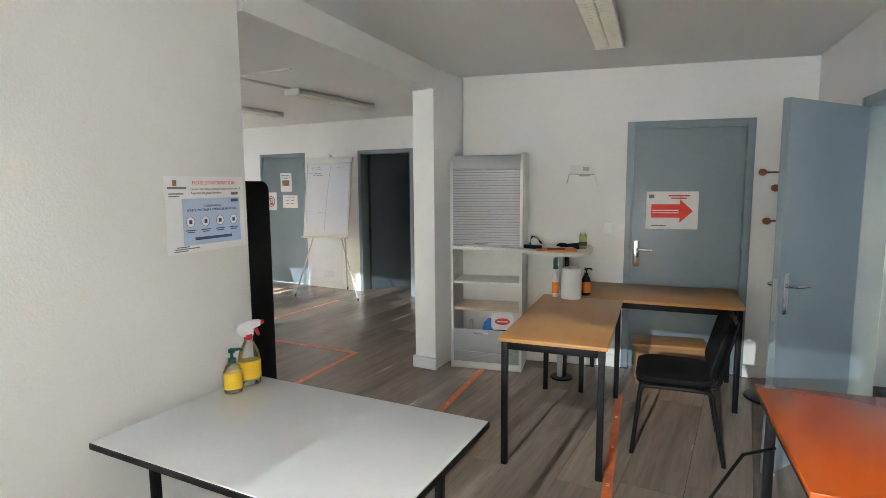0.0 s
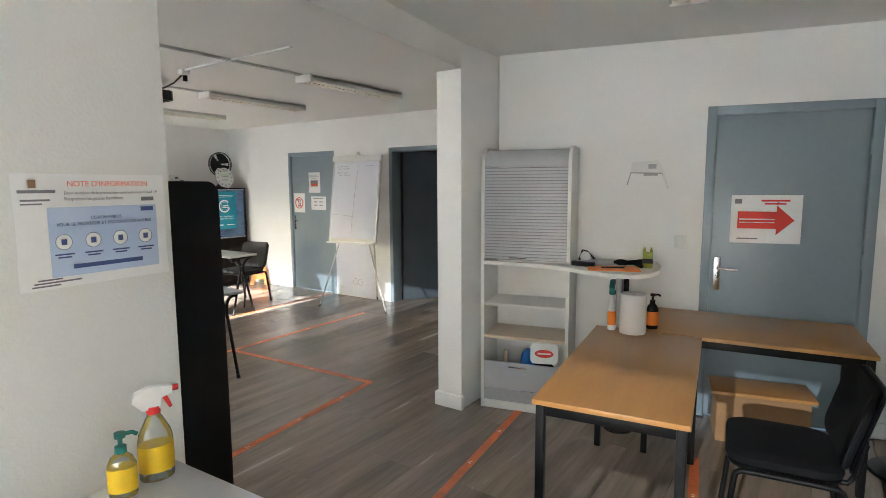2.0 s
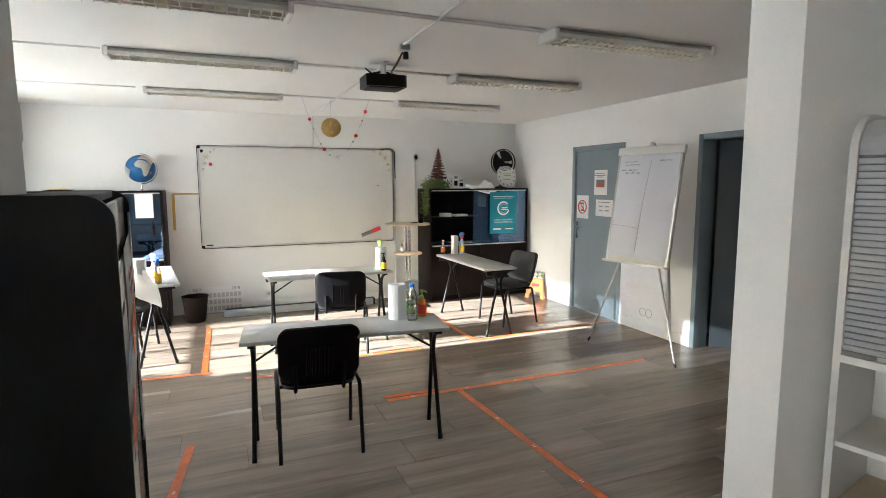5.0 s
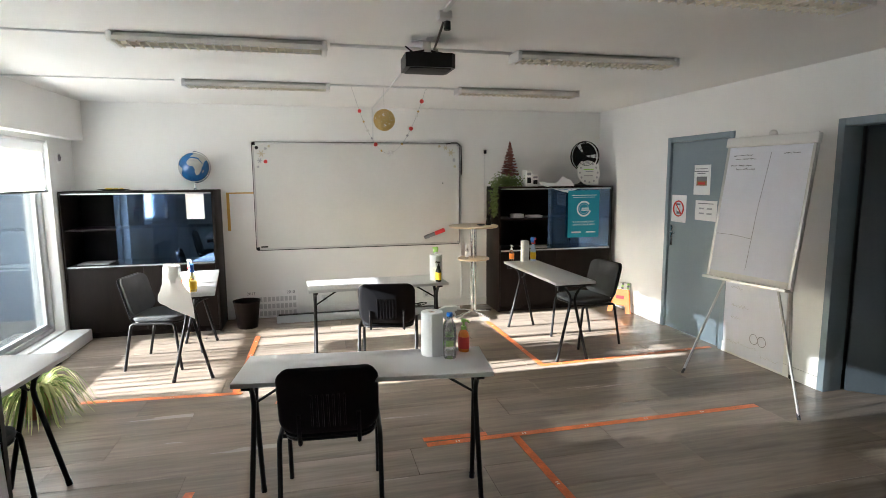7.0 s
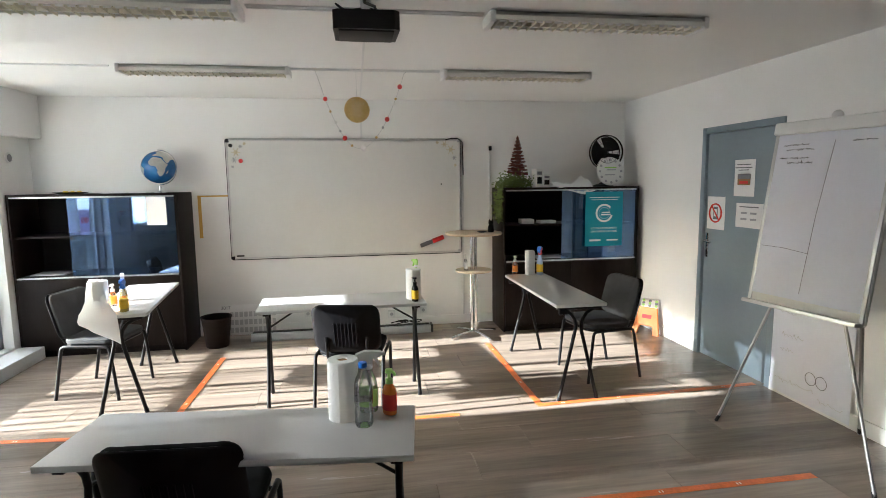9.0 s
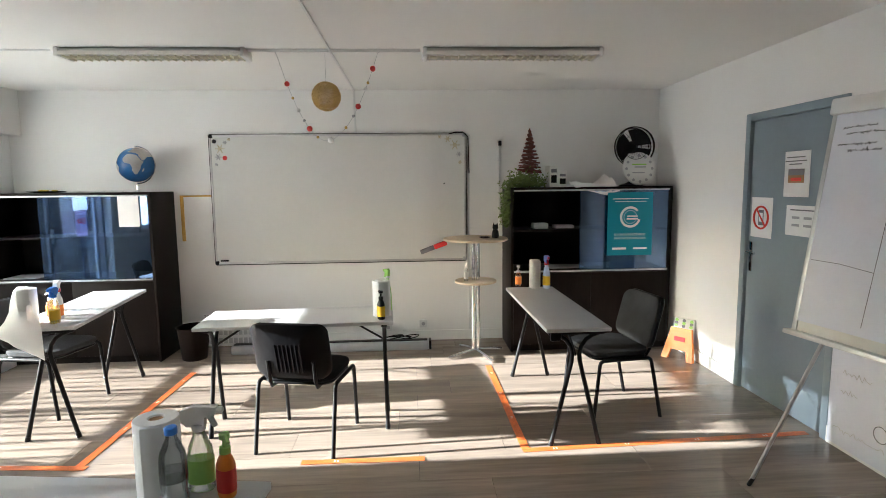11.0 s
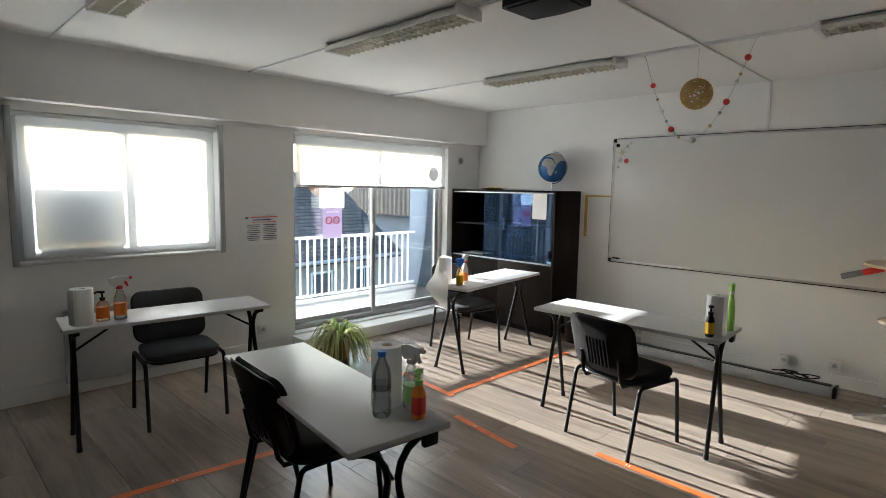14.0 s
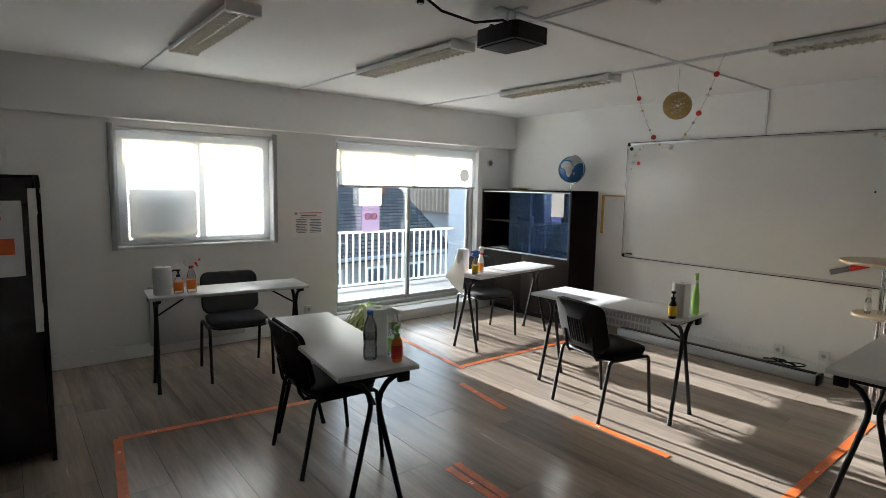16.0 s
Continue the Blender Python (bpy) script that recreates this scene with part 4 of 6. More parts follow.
def cupboard(name, label, y0, y1, glass_from, glass_to):
    """Dark cupboard with lower doors and an open, half-glazed upper part; its back on the whiteboard wall."""
    x0, x1, top, mid = BACK + 0.005, -7.50, 1.555, 0.775
    t = thing(name, label, "cupboard")
    for n, a, b in (("side", (x0, y0, 0), (x1, y0 + 0.022, top)), ("side", (x0, y1 - 0.022, 0), (x1, y1, top)), ("top", (x0, y0 + 0.022, top - 0.025), (x1, y1 - 0.022, top)),
                    ("middle_shelf", (x0, y0 + 0.022, mid - 0.022), (x1, y1 - 0.022, mid)), ("shelf", (x0, y0 + 0.022, 1.14), (x1 - 0.05, y1 - 0.022, 1.158)),
                    ("plinth", (x0, y0 + 0.022, 0), (x1 - 0.03, y1 - 0.022, 0.06))):
        part(n, box(B(), a, b, 0.002), DARKWOOD, t)
    part("back", box(B(), (x0, y0 + 0.022, 0.06), (x0 + 0.008, y1 - 0.022, top - 0.025)), DARKIN, t)
    half = (y0 + y1) / 2
    for a, b in ((y0 + 0.024, half - 0.0015), (half + 0.0015, y1 - 0.024)):
        part("door", box(B(), (x1 - 0.02, a, 0.065), (x1 - 0.001, b, mid - 0.025), 0.002), DARKWOOD, t)
    for z in (mid - 0.006, top - 0.028):
        part("slide_rail", box(B(), (x1 - 0.03, y0 + 0.03, z - 0.008), (x1 + 0.003, y1 - 0.03, z + 0.006), 0.002), ALU, t, "aluminium slide rail")
    gm = (glass_from + glass_to) / 2
    for k, (a, b) in enumerate(((glass_from, gm + 0.12), (gm - 0.12, glass_to))):
        part("glass_door", box(B(), (x1 - 0.02 + 0.01 * k, a, mid + 0.005), (x1 - 0.015 + 0.01 * k, b, top - 0.035)), TINTED, t, "smoked sliding glass door")
    return t


cupboard("cupboard", "dark wood cupboard with sliding smoked glass, half open", 0.675, 2.16, 1.18, 2.13)
cupboard("cupboard", "dark wood cupboard with teal poster on its glass", 5.40, 6.93, 6.05, 6.89)
CT = 1.5555
sheet("paper", "white paper taped on the cupboard glass", 0.18, 0.27, upright(-7.493, 1.97, 1.385, 90))
tp = sheet("poster", "teal poster with round white emblem on cupboard glass", 0.43, 0.59, upright(-7.488, 6.52, 1.205, 90), TEAL, "poster")
part("emblem", outline(B(), arc(0, 0.065, 0.1, 40, 345, 30) + arc(0, 0.065, 0.078, 345, 40, 30), 0.001, "z", 0.0078), PAPER, tp)
part("emblem_ring", outline(B(), arc(0, 0.065, 0.064, 10, 330, 26) + arc(0, 0.065, 0.058, 330, 10, 26), 0.001, "z", 0.0078), PALEBLUE, tp)
for x, y, w, h in ((0, 0.235, 0.34, 0.008), (0, 0.21, 0.3, 0.006), (0.02, 0.072, 0.1, 0.014), (0.02, 0.048, 0.11, 0.016), (-0.1, -0.23, 0.13, 0.02), (0.1, -0.23, 0.13, 0.016)):
    bar(tp, x, y, w, h, PAPER)
writing("IL Y EN A FORCÉMENT", 0.024, PAPER, tp, pose(0, -0.1, 0.009), "lettering", 0.3)
writing("UNE FAITE POUR VOUS", 0.024, PAPER, tp, pose(0, -0.135, 0.009), "lettering", 0.3)
for y, w, h in ((5.72, 0.14, 0.05), (5.95, 0.18, 0.03)):
    bx = thing("box", "small pale box on the cupboard shelf", "box")
    part("carton", box(B(), (-7.8, y - w / 2, 1.1585), (-7.66, y + w / 2, 1.1585 + h), 0.002), WHITE, bx)
fo = thing("folder", "flat pale folder lying on the shelf", "folder")
part("cover", box(B(), (-7.85, 0.75, 0.766), (-7.62, 1.05, 0.785), 0.003), GREYTOP, fo)
fo = thing("folder", "flat pale folder lying in the cupboard", "folder")
part("cover", box(B(), (-7.85, 5.8, 0.766), (-7.62, 6.15, 0.782), 0.003), GREYTOP, fo)

gl = thing("globe", "blue desk globe with grey continents on chrome foot", "globe", pose(-7.77, 1.93, CT - 0.012))
part("foot", lathe(B(), [(0.07, 0), (0.075, 0.006), (0.03, 0.02), (0.012, 0.03), (0.012, 0.075)], seg=24), CHROME, gl)
part("meridian", tube(B(), [(0, 0.172 * math.sin(radians(a)), 0.262 - 0.172 * math.cos(radians(a))) for a in range(0, 181, 10)], 0.005), CHROME, gl)
part("sphere", ball(B(), (0, 0, 0.262), 0.158, 36), OCEAN, gl)
# each continent: rows of latitude with its western and eastern longitude
for rows_ in (((36, -4, 10), (32, -9, 30), (27, -13, 33), (20, -17, 37), (14, -17, 41), (10, -15, 50), (5, -8, 47), (1, 9, 43), (-5, 12, 39), (-12, 13, 40), (-19, 12, 36), (-26, 15, 33), (-31, 17, 30), (-34, 19, 25)),
              ((70, 20, 110), (62, 6, 120), (55, 8, 125), (48, -4, 120), (44, -8, 115), (40, 26, 110), (34, 36, 105), (28, 35, 95), (20, 40, 58), (13, 44, 50)),
              ((11, -76, -62), (4, -79, -51), (-6, -81, -36), (-15, -76, -39), (-24, -71, -46), (-35, -73, -57), (-46, -75, -67), (-54, -72, -66)),
              ((-13, 47, 50), (-18, 44, 50), (-25, 44, 47))):
    bm = B()
    gr = []
    for i, (la, w, e) in enumerate(rows_):
        w, e = w + 3 * noise.noise((i * 1.7, w, 1)), e + 3 * noise.noise((i * 1.7, e, 2))
        gr.append([bm.verts.new((0.1598 * math.cos(radians(la)) * math.cos(radians(w + (e - w) * j / 8)), 0.1598 * math.cos(radians(la)) * math.sin(radians(w + (e - w) * j / 8)), 0.262 + 0.1598 * math.sin(radians(la)))) for j in range(9)])
    for lo, hi in zip(gr, gr[1:]):
        for j in range(8):
            bm.faces.new((lo[j], hi[j], hi[j + 1], lo[j + 1]))
    part("continent", bm, LAND, gl)
tr = thing("tray", "shallow dark tray of small yellow things", "tray", pose(-7.75, 1.12, CT))
part("dish", lathe(B(), [(0.09, 0), (0.15, 0.012), (0.155, 0.016), (0.09, 0.008)], seg=24), DARKIN, tr)
for k in range(7):
    part("sweet", ball(B(), (0.09 * math.cos(k * 1.9), 0.09 * math.sin(k * 2.3), 0.018), 0.018, 8, 0.6), YELLOW, tr)
for y, w in ((1.5, 0.2), (1.72, 0.14)):
    pk = thing("paper_stack", "small pile of papers on the cupboard", "papers", pose(-7.76, y, CT, 0, 0, 12))
    for k in range(3):
        part("page", box(B(), (-0.07, -w / 2, 0.004 * k), (0.07, w / 2, 0.004 * k + 0.0035)), PAPER, pk, "", pose(0, 0, 0, 0, 0, 9 * k))

fan = thing("fan", "black desk fan with wire cage and three blades", "fan", pose(-7.76, 6.63, CT))
part("foot", lathe(B(), [(0.11, 0), (0.115, 0.012), (0.05, 0.03), (0.018, 0.05), (0.016, 0.22)], seg=24), BLACKPLASTIC, fan)
part("motor", lathe(B(), [(0.02, -0.05), (0.055, -0.04), (0.06, 0.03), (0.03, 0.06)], seg=20), BLACKPLASTIC, fan, "", pose(-0.03, 0, 0.375, 0, 90, 0))
bm = B()
for rr, x in ((0.19, 0.06), (0.185, 0.09), (0.12, 0.105), (0.05, 0.112), (0.18, 0.02)):
    tube(bm, [(x, rr * math.cos(a * math.pi / 16), 0.375 + rr * math.sin(a * math.pi / 16)) for a in range(33)], 0.0028 if rr < 0.18 else 0.005, 5)
for k in range(28):
    a = 2 * math.pi * k / 28
    tube(bm, [(0.112, 0.03 * math.cos(a), 0.375 + 0.03 * math.sin(a)), (0.105, 0.12 * math.cos(a), 0.375 + 0.12 * math.sin(a)), (0.06, 0.19 * math.cos(a), 0.375 + 0.19 * math.sin(a))], 0.0011, 4)
part("cage", bm, BLACK, fan)
for k in range(3):
    a0 = 120 * k + 20
    part("blade", outline(B(), [(0.03 * math.cos(radians(a0)), 0.03 * math.sin(radians(a0)))] + arc(0, 0, 0.168, a0 - 10, a0 + 92, 10) + [(0.03 * math.cos(radians(a0 + 85)), 0.03 * math.sin(radians(a0 + 85)))], 0.004, "x", 0.05), BLACKPLASTIC, fan, "", pose(0, 0, 0.375))
ck = thing("clock", "round white dial leaning against the fan", "clock", pose(-7.63, 6.66, CT + 0.006) @ pose(0, 0, 0, 0, -10, 0))
part("dial", cyl(B(), (0, 0, 0), 0.158, 0.018, 36), WHITEPLASTIC, ck, "", pose(0, 0, 0.16, 0, 90, 0))
for k in range(12):
    a = math.pi * k / 6
    part("dial_mark", cyl(B(), (0, 0, 0), 0.014, 0.002, 10), GREYPANEL, ck, "", pose(0.018, 0.125 * math.cos(a), 0.16 + 0.125 * math.sin(a), 0, 90, 0))
for y, z, w in ((0.0, 0.2, 0.14), (0.01, 0.175, 0.11), (-0.01, 0.12, 0.12)):
    part("dial_print", box(B(), (0.018, y - w / 2, z - 0.006), (0.0195, y + w / 2, z + 0.006)), LIME if z > 0.19 else GREYPANEL, ck)

xt = thing("ornament_tree", "small reddish-brown decorative spiral tree", "ornament", pose(-7.74, 5.62, CT))
part("stem", tube(B(), [(0, 0, 0), (0, 0, 0.56)], 0.006), REDBROWN, xt)
rnd = random.Random(3)
for k in range(46):
    f = k / 45
    r0, z, a = 0.115 * (1 - f) + 0.012, 0.13 + 0.4 * f, k * 2.4
    part("twig", box(B(), (-r0, -0.006, 0), (r0, 0.006, 0.014)), REDBROWN, xt, "", pose(0, 0, z, rnd.uniform(-8, 8), rnd.uniform(-8, 8), math.degrees(a)))
fg = tagged(new("foliage_garland"), "trailing artificial green foliage on the cupboard corner", "foliage")
bm = B()
for k in range(1500):
    u = rnd.random()
    if u < 0.68:
        c = Vector((-7.72 + rnd.uniform(-0.11, 0.13), 5.58 + rnd.gauss(0, 0.1), CT + abs(rnd.gauss(0.03, 0.05)) + 0.01))
        if abs(c.y - 5.58) > 0.19:
            c.y = 5.58 + rnd.uniform(-0.18, 0.18)
    else:
        s = rnd.random()
        c = Vector((-7.55 + rnd.uniform(-0.08, 0.05), 5.365 + rnd.gauss(0, 0.028) * (1.1 - 0.5 * s), CT + 0.06 - 0.42 * s))
    d = Vector((rnd.uniform(-1, 1), rnd.uniform(-1, 1), rnd.uniform(-0.6, 0.8))).normalized()
    e, L = d.orthogonal().normalized() * 0.006, rnd.uniform(0.02, 0.045)
    bm.faces.new([bm.verts.new(c - e), bm.verts.new(c + d * L * 0.5 - e * 1.6), bm.verts.new(c + d * L), bm.verts.new(c + d * L * 0.5 + e * 1.6)])
part("leaves", bm, FOLIAGE, fg)
for y, h, d in ((5.83, 0.2, 0.06), (5.915, 0.145, 0.065)):
    bx = thing("box", "small white printed box on the cupboard", "box", pose(-7.64, y, CT, 0, 0, 8))
    part("carton", box(B(), (-0.06, -d, 0), (0.06, d * 0.3, h), 0.002), WHITE, bx)
    part("print", box(B(), (0.06, -d * 0.8, h * 0.2), (0.062, d * 0.1, h * 0.55)), BLACKPLASTIC, bx)
    part("print", box(B(), (0.06, -d * 0.8, h * 0.68), (0.062, d * 0.1, h * 0.85)), GREYINK, bx)
np_ = thing("newspaper", "white newspaper sheets draped over the cupboard edge", "newspaper", pose(-7.59, 6.16, CT))
bm = B()
g = [[bm.verts.new((-0.18 + 0.046 * i, -0.22 + 0.06 * j + 0.01 * i, 0.012 + 0.07 * abs(noise.noise((i * 0.5, j * 0.45, 4))) + (0.05 * (j - 5) * (1 - i / 6) if j > 5 else 0.0) - (0.0 if i < 5 else 0.05 * (i - 4) * (1.0 - abs(j - 5) * 0.16)))) for j in range(8)] for i in range(7)]
for i in range(6):
    for j in range(7):
        bm.faces.new((g[i][j], g[i + 1][j], g[i + 1][j + 1], g[i][j + 1]))
part("pages", bm, PAPER, np_)

ht = thing("high_table", "round two-tier high table on chrome pole", "table", pose(-7.45, 5.06, 0))
part("tabletop", lathe(B(), [(0.29, 1.08), (0.297, 1.084), (0.297, 1.098), (0.292, 1.102)], seg=44), BIRCH, ht)
part("shelf", lathe(B(), [(0.186, 0.69), (0.192, 0.694), (0.192, 0.706), (0.187, 0.71)], seg=36), BIRCH, ht)
for dy in (-0.022, 0.022):
    part("pole", tube(B(), [(0, dy, 0.05), (0, dy, 1.08)], 0.016, 14), CHROME, ht)
for a in (25, 115, 205, 295):
    part("foot", tube(B(), [(0, 0, 0.05), (0.16 * math.cos(radians(a)), 0.16 * math.sin(radians(a)), 0.035), (0.29 * math.cos(radians(a)), 0.29 * math.sin(radians(a)), 0.014)], 0.014, 10), CHROME, ht)
cat = thing("figurine", "small dark cat figurine on the high table", "figurine", pose(-7.42, 5.24, 1.1025))
bm = B()
lathe(bm, [(0.03, 0), (0.034, 0.02), (0.028, 0.06), (0.02, 0.075)], seg=14)
ball(bm, (0.0, 0, 0.095), 0.027, 14)
for s in (-1, 1):
    lathe(bm, [(0.01, 0.11), (0.002, 0.138)], (0, s * 0.016, 0), 8)
part("body", bm, BLACKPLASTIC, cat)
ds = thing("dish", "small dark dish on the high table", "dish", pose(-7.40, 5.14, 1.1025))
part("bowl", lathe(B(), [(0.03, 0), (0.05, 0.008), (0.048, 0.012), (0.028, 0.006)], seg=18), BLACKPLASTIC, ds)
pump(-7.42, 4.97, 0.7105, "small clear bottle on the lower tier", CLEARPLASTIC, WHITEPLASTIC, WHITEPLASTIC, 0.12, 0.026)

bn = thing("waste_bin", "dark brown plastic waste bin", "bin", pose(-7.58, 2.43, 0))
part("bucket", lathe(B(), [(0.105, 0), (0.11, 0.006), (0.142, 0.29), (0.15, 0.3), (0.15, 0.31), (0.138, 0.305), (0.104, 0.02)], seg=28), DARKWOOD, bn)
bn = thing("waste_bin", "tall black waste bin behind the wall end", "bin", pose(-2.1, 4.98, 0))
part("bucket", lathe(B(), [(0.12, 0), (0.125, 0.006), (0.15, 0.5), (0.158, 0.52), (0.158, 0.535), (0.146, 0.53), (0.118, 0.02)], seg=28), BLACKPLASTIC, bn)
cal = sheet("calendar", "wide white calendar sheet leaning on the wall", 0.62, 0.33, upright(-7.955, 2.67, 0.17, 90) @ pose(0, 0, 0, -4, 0, 0), PAPER, "calendar")
writing("2017", 0.05, GREYINK, cal, pose(-0.23, 0.135, 0.009), "lettering")
writing("2018", 0.05, GREYINK, cal, pose(0.23, 0.135, 0.009), "lettering")
for i in range(12):
    for j in range(3):
        bar(cal, -0.27 + 0.049 * i, 0.06 - 0.085 * j, 0.036, 0.055, GREYTOP, "month_block")
sc = thing("projection_screen", "rolled projection screen in long grey case on floor", "projection screen", pose(-7.70, 3.69, 0))
part("case", box(B(), (-0.06, -0.95, 0.0), (0.06, 0.935, 0.085), 0.012), GREYPANEL, sc)
part("slot", box(B(), (-0.03, -0.93, 0.085), (0.03, 0.92, 0.092), 0.002), BLACKPLASTIC, sc)
part("end_cap", box(B(), (-0.064, 0.935, 0.0), (0.064, 0.96, 0.09), 0.01), BLACKPLASTIC, sc)
wire = thing("cable", "loop of black cable lying on the case", "cable", pose(-7.70, 4.25, 0.094))
part("wire", tube(B(), [(0.03 * math.cos(k * 0.5) + 0.01 * k / 30, 0.11 * math.sin(k * 0.5) + 0.006 * k, 0.012 + 0.03 * abs(math.sin(k * 0.37))) for k in range(34)], 0.005, 6), BLACKPLASTIC, wire)


def socket(m, label="white electrical wall socket", cat="socket", inner=GREYPANEL):
    t = thing("wall_socket", label, cat, m)
    part("plate", box(B(), (-0.04, -0.04, 0.001), (0.04, 0.04, 0.032), 0.006), PVC, t)
    part("recess", cyl(B(), (0, 0, 0.031), 0.019, 0.002, 18), inner, t)


socket(upright(BACK + 0.015, 4.22, 0.15, 90))
socket(upright(BACK + 0.015, 4.58, 0.18, 90))
socket(upright(BACK + 0.015, 3.30, 0.2, 90))
socket(pose(-4.99, WINDOW, 0.235, 90, 0, 180))
socket(WA @ upright(1.27, 0, 1.2), "white light switch on the entry wall", "switch", PVC)
vent = thing("vent", "round grey air vent in the outer wall", "vent", pose(-7.64, WINDOW, 1.90, 90, 0, 180))
part("ring", lathe(B(), [(0.05, 0.0), (0.052, 0.008), (0.04, 0.012)], seg=24), PVC, vent)
part("grille", cyl(B(), (0, 0, 0.008), 0.036, 0.006, 20), GREYINK, vent)
st = thing("step_stool", "folded orange plastic step stool against the wall", "stool", pose(-7.12, 6.83, 0) @ pose(0, 0, 0, -14, 0, 35))
part("frame", outline(B(), [(-0.15, 0), (-0.09, 0), (-0.07, 0.09), (0.07, 0.09), (0.09, 0), (0.15, 0), (0.095, 0.29), (-0.095, 0.29)], 0.03, "y", 0), ORANGEPLASTIC, st)
part("print", box(B(), (-0.05, -0.003, 0.17), (0.05, 0.0, 0.21)), REDINK, st)
part("tread", box(B(), (-0.1, 0.035, 0.16), (0.1, 0.06, 0.38), 0.01), WHITE, st, "white patterned tread")
for k in range(9):
    part("tread_spot", cyl(B(), (0, 0, 0), 0.016, 0.003, 10), GREYINK if k % 2 else LIME, st, "", pose(-0.07 + 0.07 * (k % 3), 0.035, 0.31 + 0.024 * (k // 3), 90, 0, 0))

# ---- flip chart and door papers ----
fc = thing("flip_chart", "white flip chart board on three grey steel legs", "flip chart", pose(-4.645, 6.428, 0, 0, 0, 9.5))
LEAN = 9.0
bd = part("board", box(B(), (-0.36, -0.012, 0.0), (0.36, 0.012, 1.12), 0.005), WHITE, fc, "", pose(0, -0.02, 0.85, -LEAN, 0, 0))
part("paper_pad", box(B(), (-0.335, -0.02, 0.06), (0.335, -0.013, 1.06), 0.002), COOLPAPER, bd, "white paper pad with handwriting")
part("clamp", box(B(), (-0.37, -0.035, 1.05), (0.37, 0.014, 1.13), 0.012), WHITEPLASTIC, bd)
for s in (-1, 1):
    part("frame_edge", box(B(), (s * 0.345 - 0.012, -0.022, 0.0), (s * 0.345 + 0.012, -0.0121, 1.05), 0.003), ALU, bd)
part("tray", box(B(), (-0.355, -0.075, -0.01), (0.355, 0.0, 0.012), 0.004), ALU, bd)
part("knob", ball(B(), (0, 0, 1.145), 0.03, 14), WHITEPLASTIC, bd)
for x0, z0, x1, z1 in ((-0.02, 0.1, 0.03, 1.0), (-0.32, 0.36, -0.01, 0.34)):
    part("pen_line", tube(B(), [(x0, -0.0215, z0), ((x0 + x1) / 2 - 0.01, -0.0215, (z0 + z1) / 2 + 0.008), (x1, -0.0215, z1)], 0.0013, 5), GREYINK, bd)
for x, z, w in ((-0.2, 0.985, 0.17), (-0.17, 0.955, 0.19), (-0.2, 0.905, 0.2), (-0.16, 0.875, 0.17), (0.2, 0.99, 0.14)):
    words = max(2, int(w / 0.055))
    for q in range(words):
        x0, L = x - w / 2 + w * q / words, w / words * 0.78
        n = int(L / 0.0032)
        part("handwriting", tube(B(), [(x0 + L * i / n, -0.0215, z + 0.011 * noise.noise((i * 1.3, x0 * 19, z * 17)) * (1.0 + (i % 5 == 0))) for i in range(n + 1)], 0.0015, 4), BLACKPLASTIC, bd)
for k, (fx, fy, tx, tz) in enumerate(((-0.47, -0.13, -0.22, 0.86), (0.55, -0.13, 0.22, 0.86))):
    lg = part("leg", tube(B(), [(fx, fy, 0.0), (tx, 0.02, tz), (tx * 0.8, 0.15, 1.7)], 0.0095, 10), STEEL, fc)
    part("foot_cap", tube(B(), [(fx, fy, 0.0), (fx + (tx - fx) * 0.06, fy + 0.01, 0.045)], 0.0115, 10), BLACKPLASTIC, lg)
lg = part("leg", tube(B(), [(0.0, 0.56, 0.0), (0.1, 0.34, 0.86), (0.12, 0.19, 1.6)], 0.012, 10), STEEL, fc)
part("foot_cap", tube(B(), [(0.0, 0.56, 0.0), (0.006, 0.545, 0.045)], 0.0115, 10), BLACKPLASTIC, lg)

DF = DOORS + 0.012
ph = sheet("sign", "white sign with red crossed-out telephone on door", 0.235, 0.29, upright(-6.295, DF, 1.325), PAPER, "sign")
ring(ph, 0, 0.0, 0.08, 0.007, REDINK, "prohibition_ring")
part("prohibition_bar", box(B(), (-0.075, -0.007, 0.008), (0.075, 0.007, 0.0105)), REDINK, ph, "", pose(0, 0, 0, 0, 0, -50))
part("telephone", box(B(), (-0.028, -0.055, 0.007), (0.028, 0.055, 0.0085), 0.0), GREYINK, ph)
part("screen", box(B(), (-0.02, -0.03, 0.0085), (0.02, 0.035, 0.0092), 0.0), PAPER, ph)
nt = sheet("notice", "white notice with a dark reddish photograph", 0.24, 0.30, upright(-5.955, DF, 1.63), PAPER, "notice")
bar(nt, 0.0, -0.012, 0.15, 0.09, CARD, "photograph")
bar(nt, 0.0, 0.012, 0.15, 0.04, GREYINK, "photograph", 0.0092)
bar(nt, 0.0, -0.035, 0.1, 0.022, REDINK, "photograph", 0.0092)
for z, w in ((0.11, 0.17), (0.085, 0.2), (0.065, 0.12)):
    bar(nt, -0.01, z, w, 0.007, GREYINK)
nt = sheet("notice", "white landscape notice with grey text blocks", 0.31, 0.20, upright(-5.88, DF, 1.325), PAPER, "notice")
bar(nt, 0, 0.07, 0.22, 0.008, GREYINK)
for i in range(2):
    for j in range(2):
        bar(nt, -0.055 + 0.11 * i, 0.02 - 0.05 * j, 0.07, 0.016, GREYPANEL)
lowp = sheet("drawing", "large faint pencilled paper low on the wall", 0.70, 0.88, upright(-5.165, DOORS - 0.016, 0.46), COOLPAPER, "drawing", 0.006)
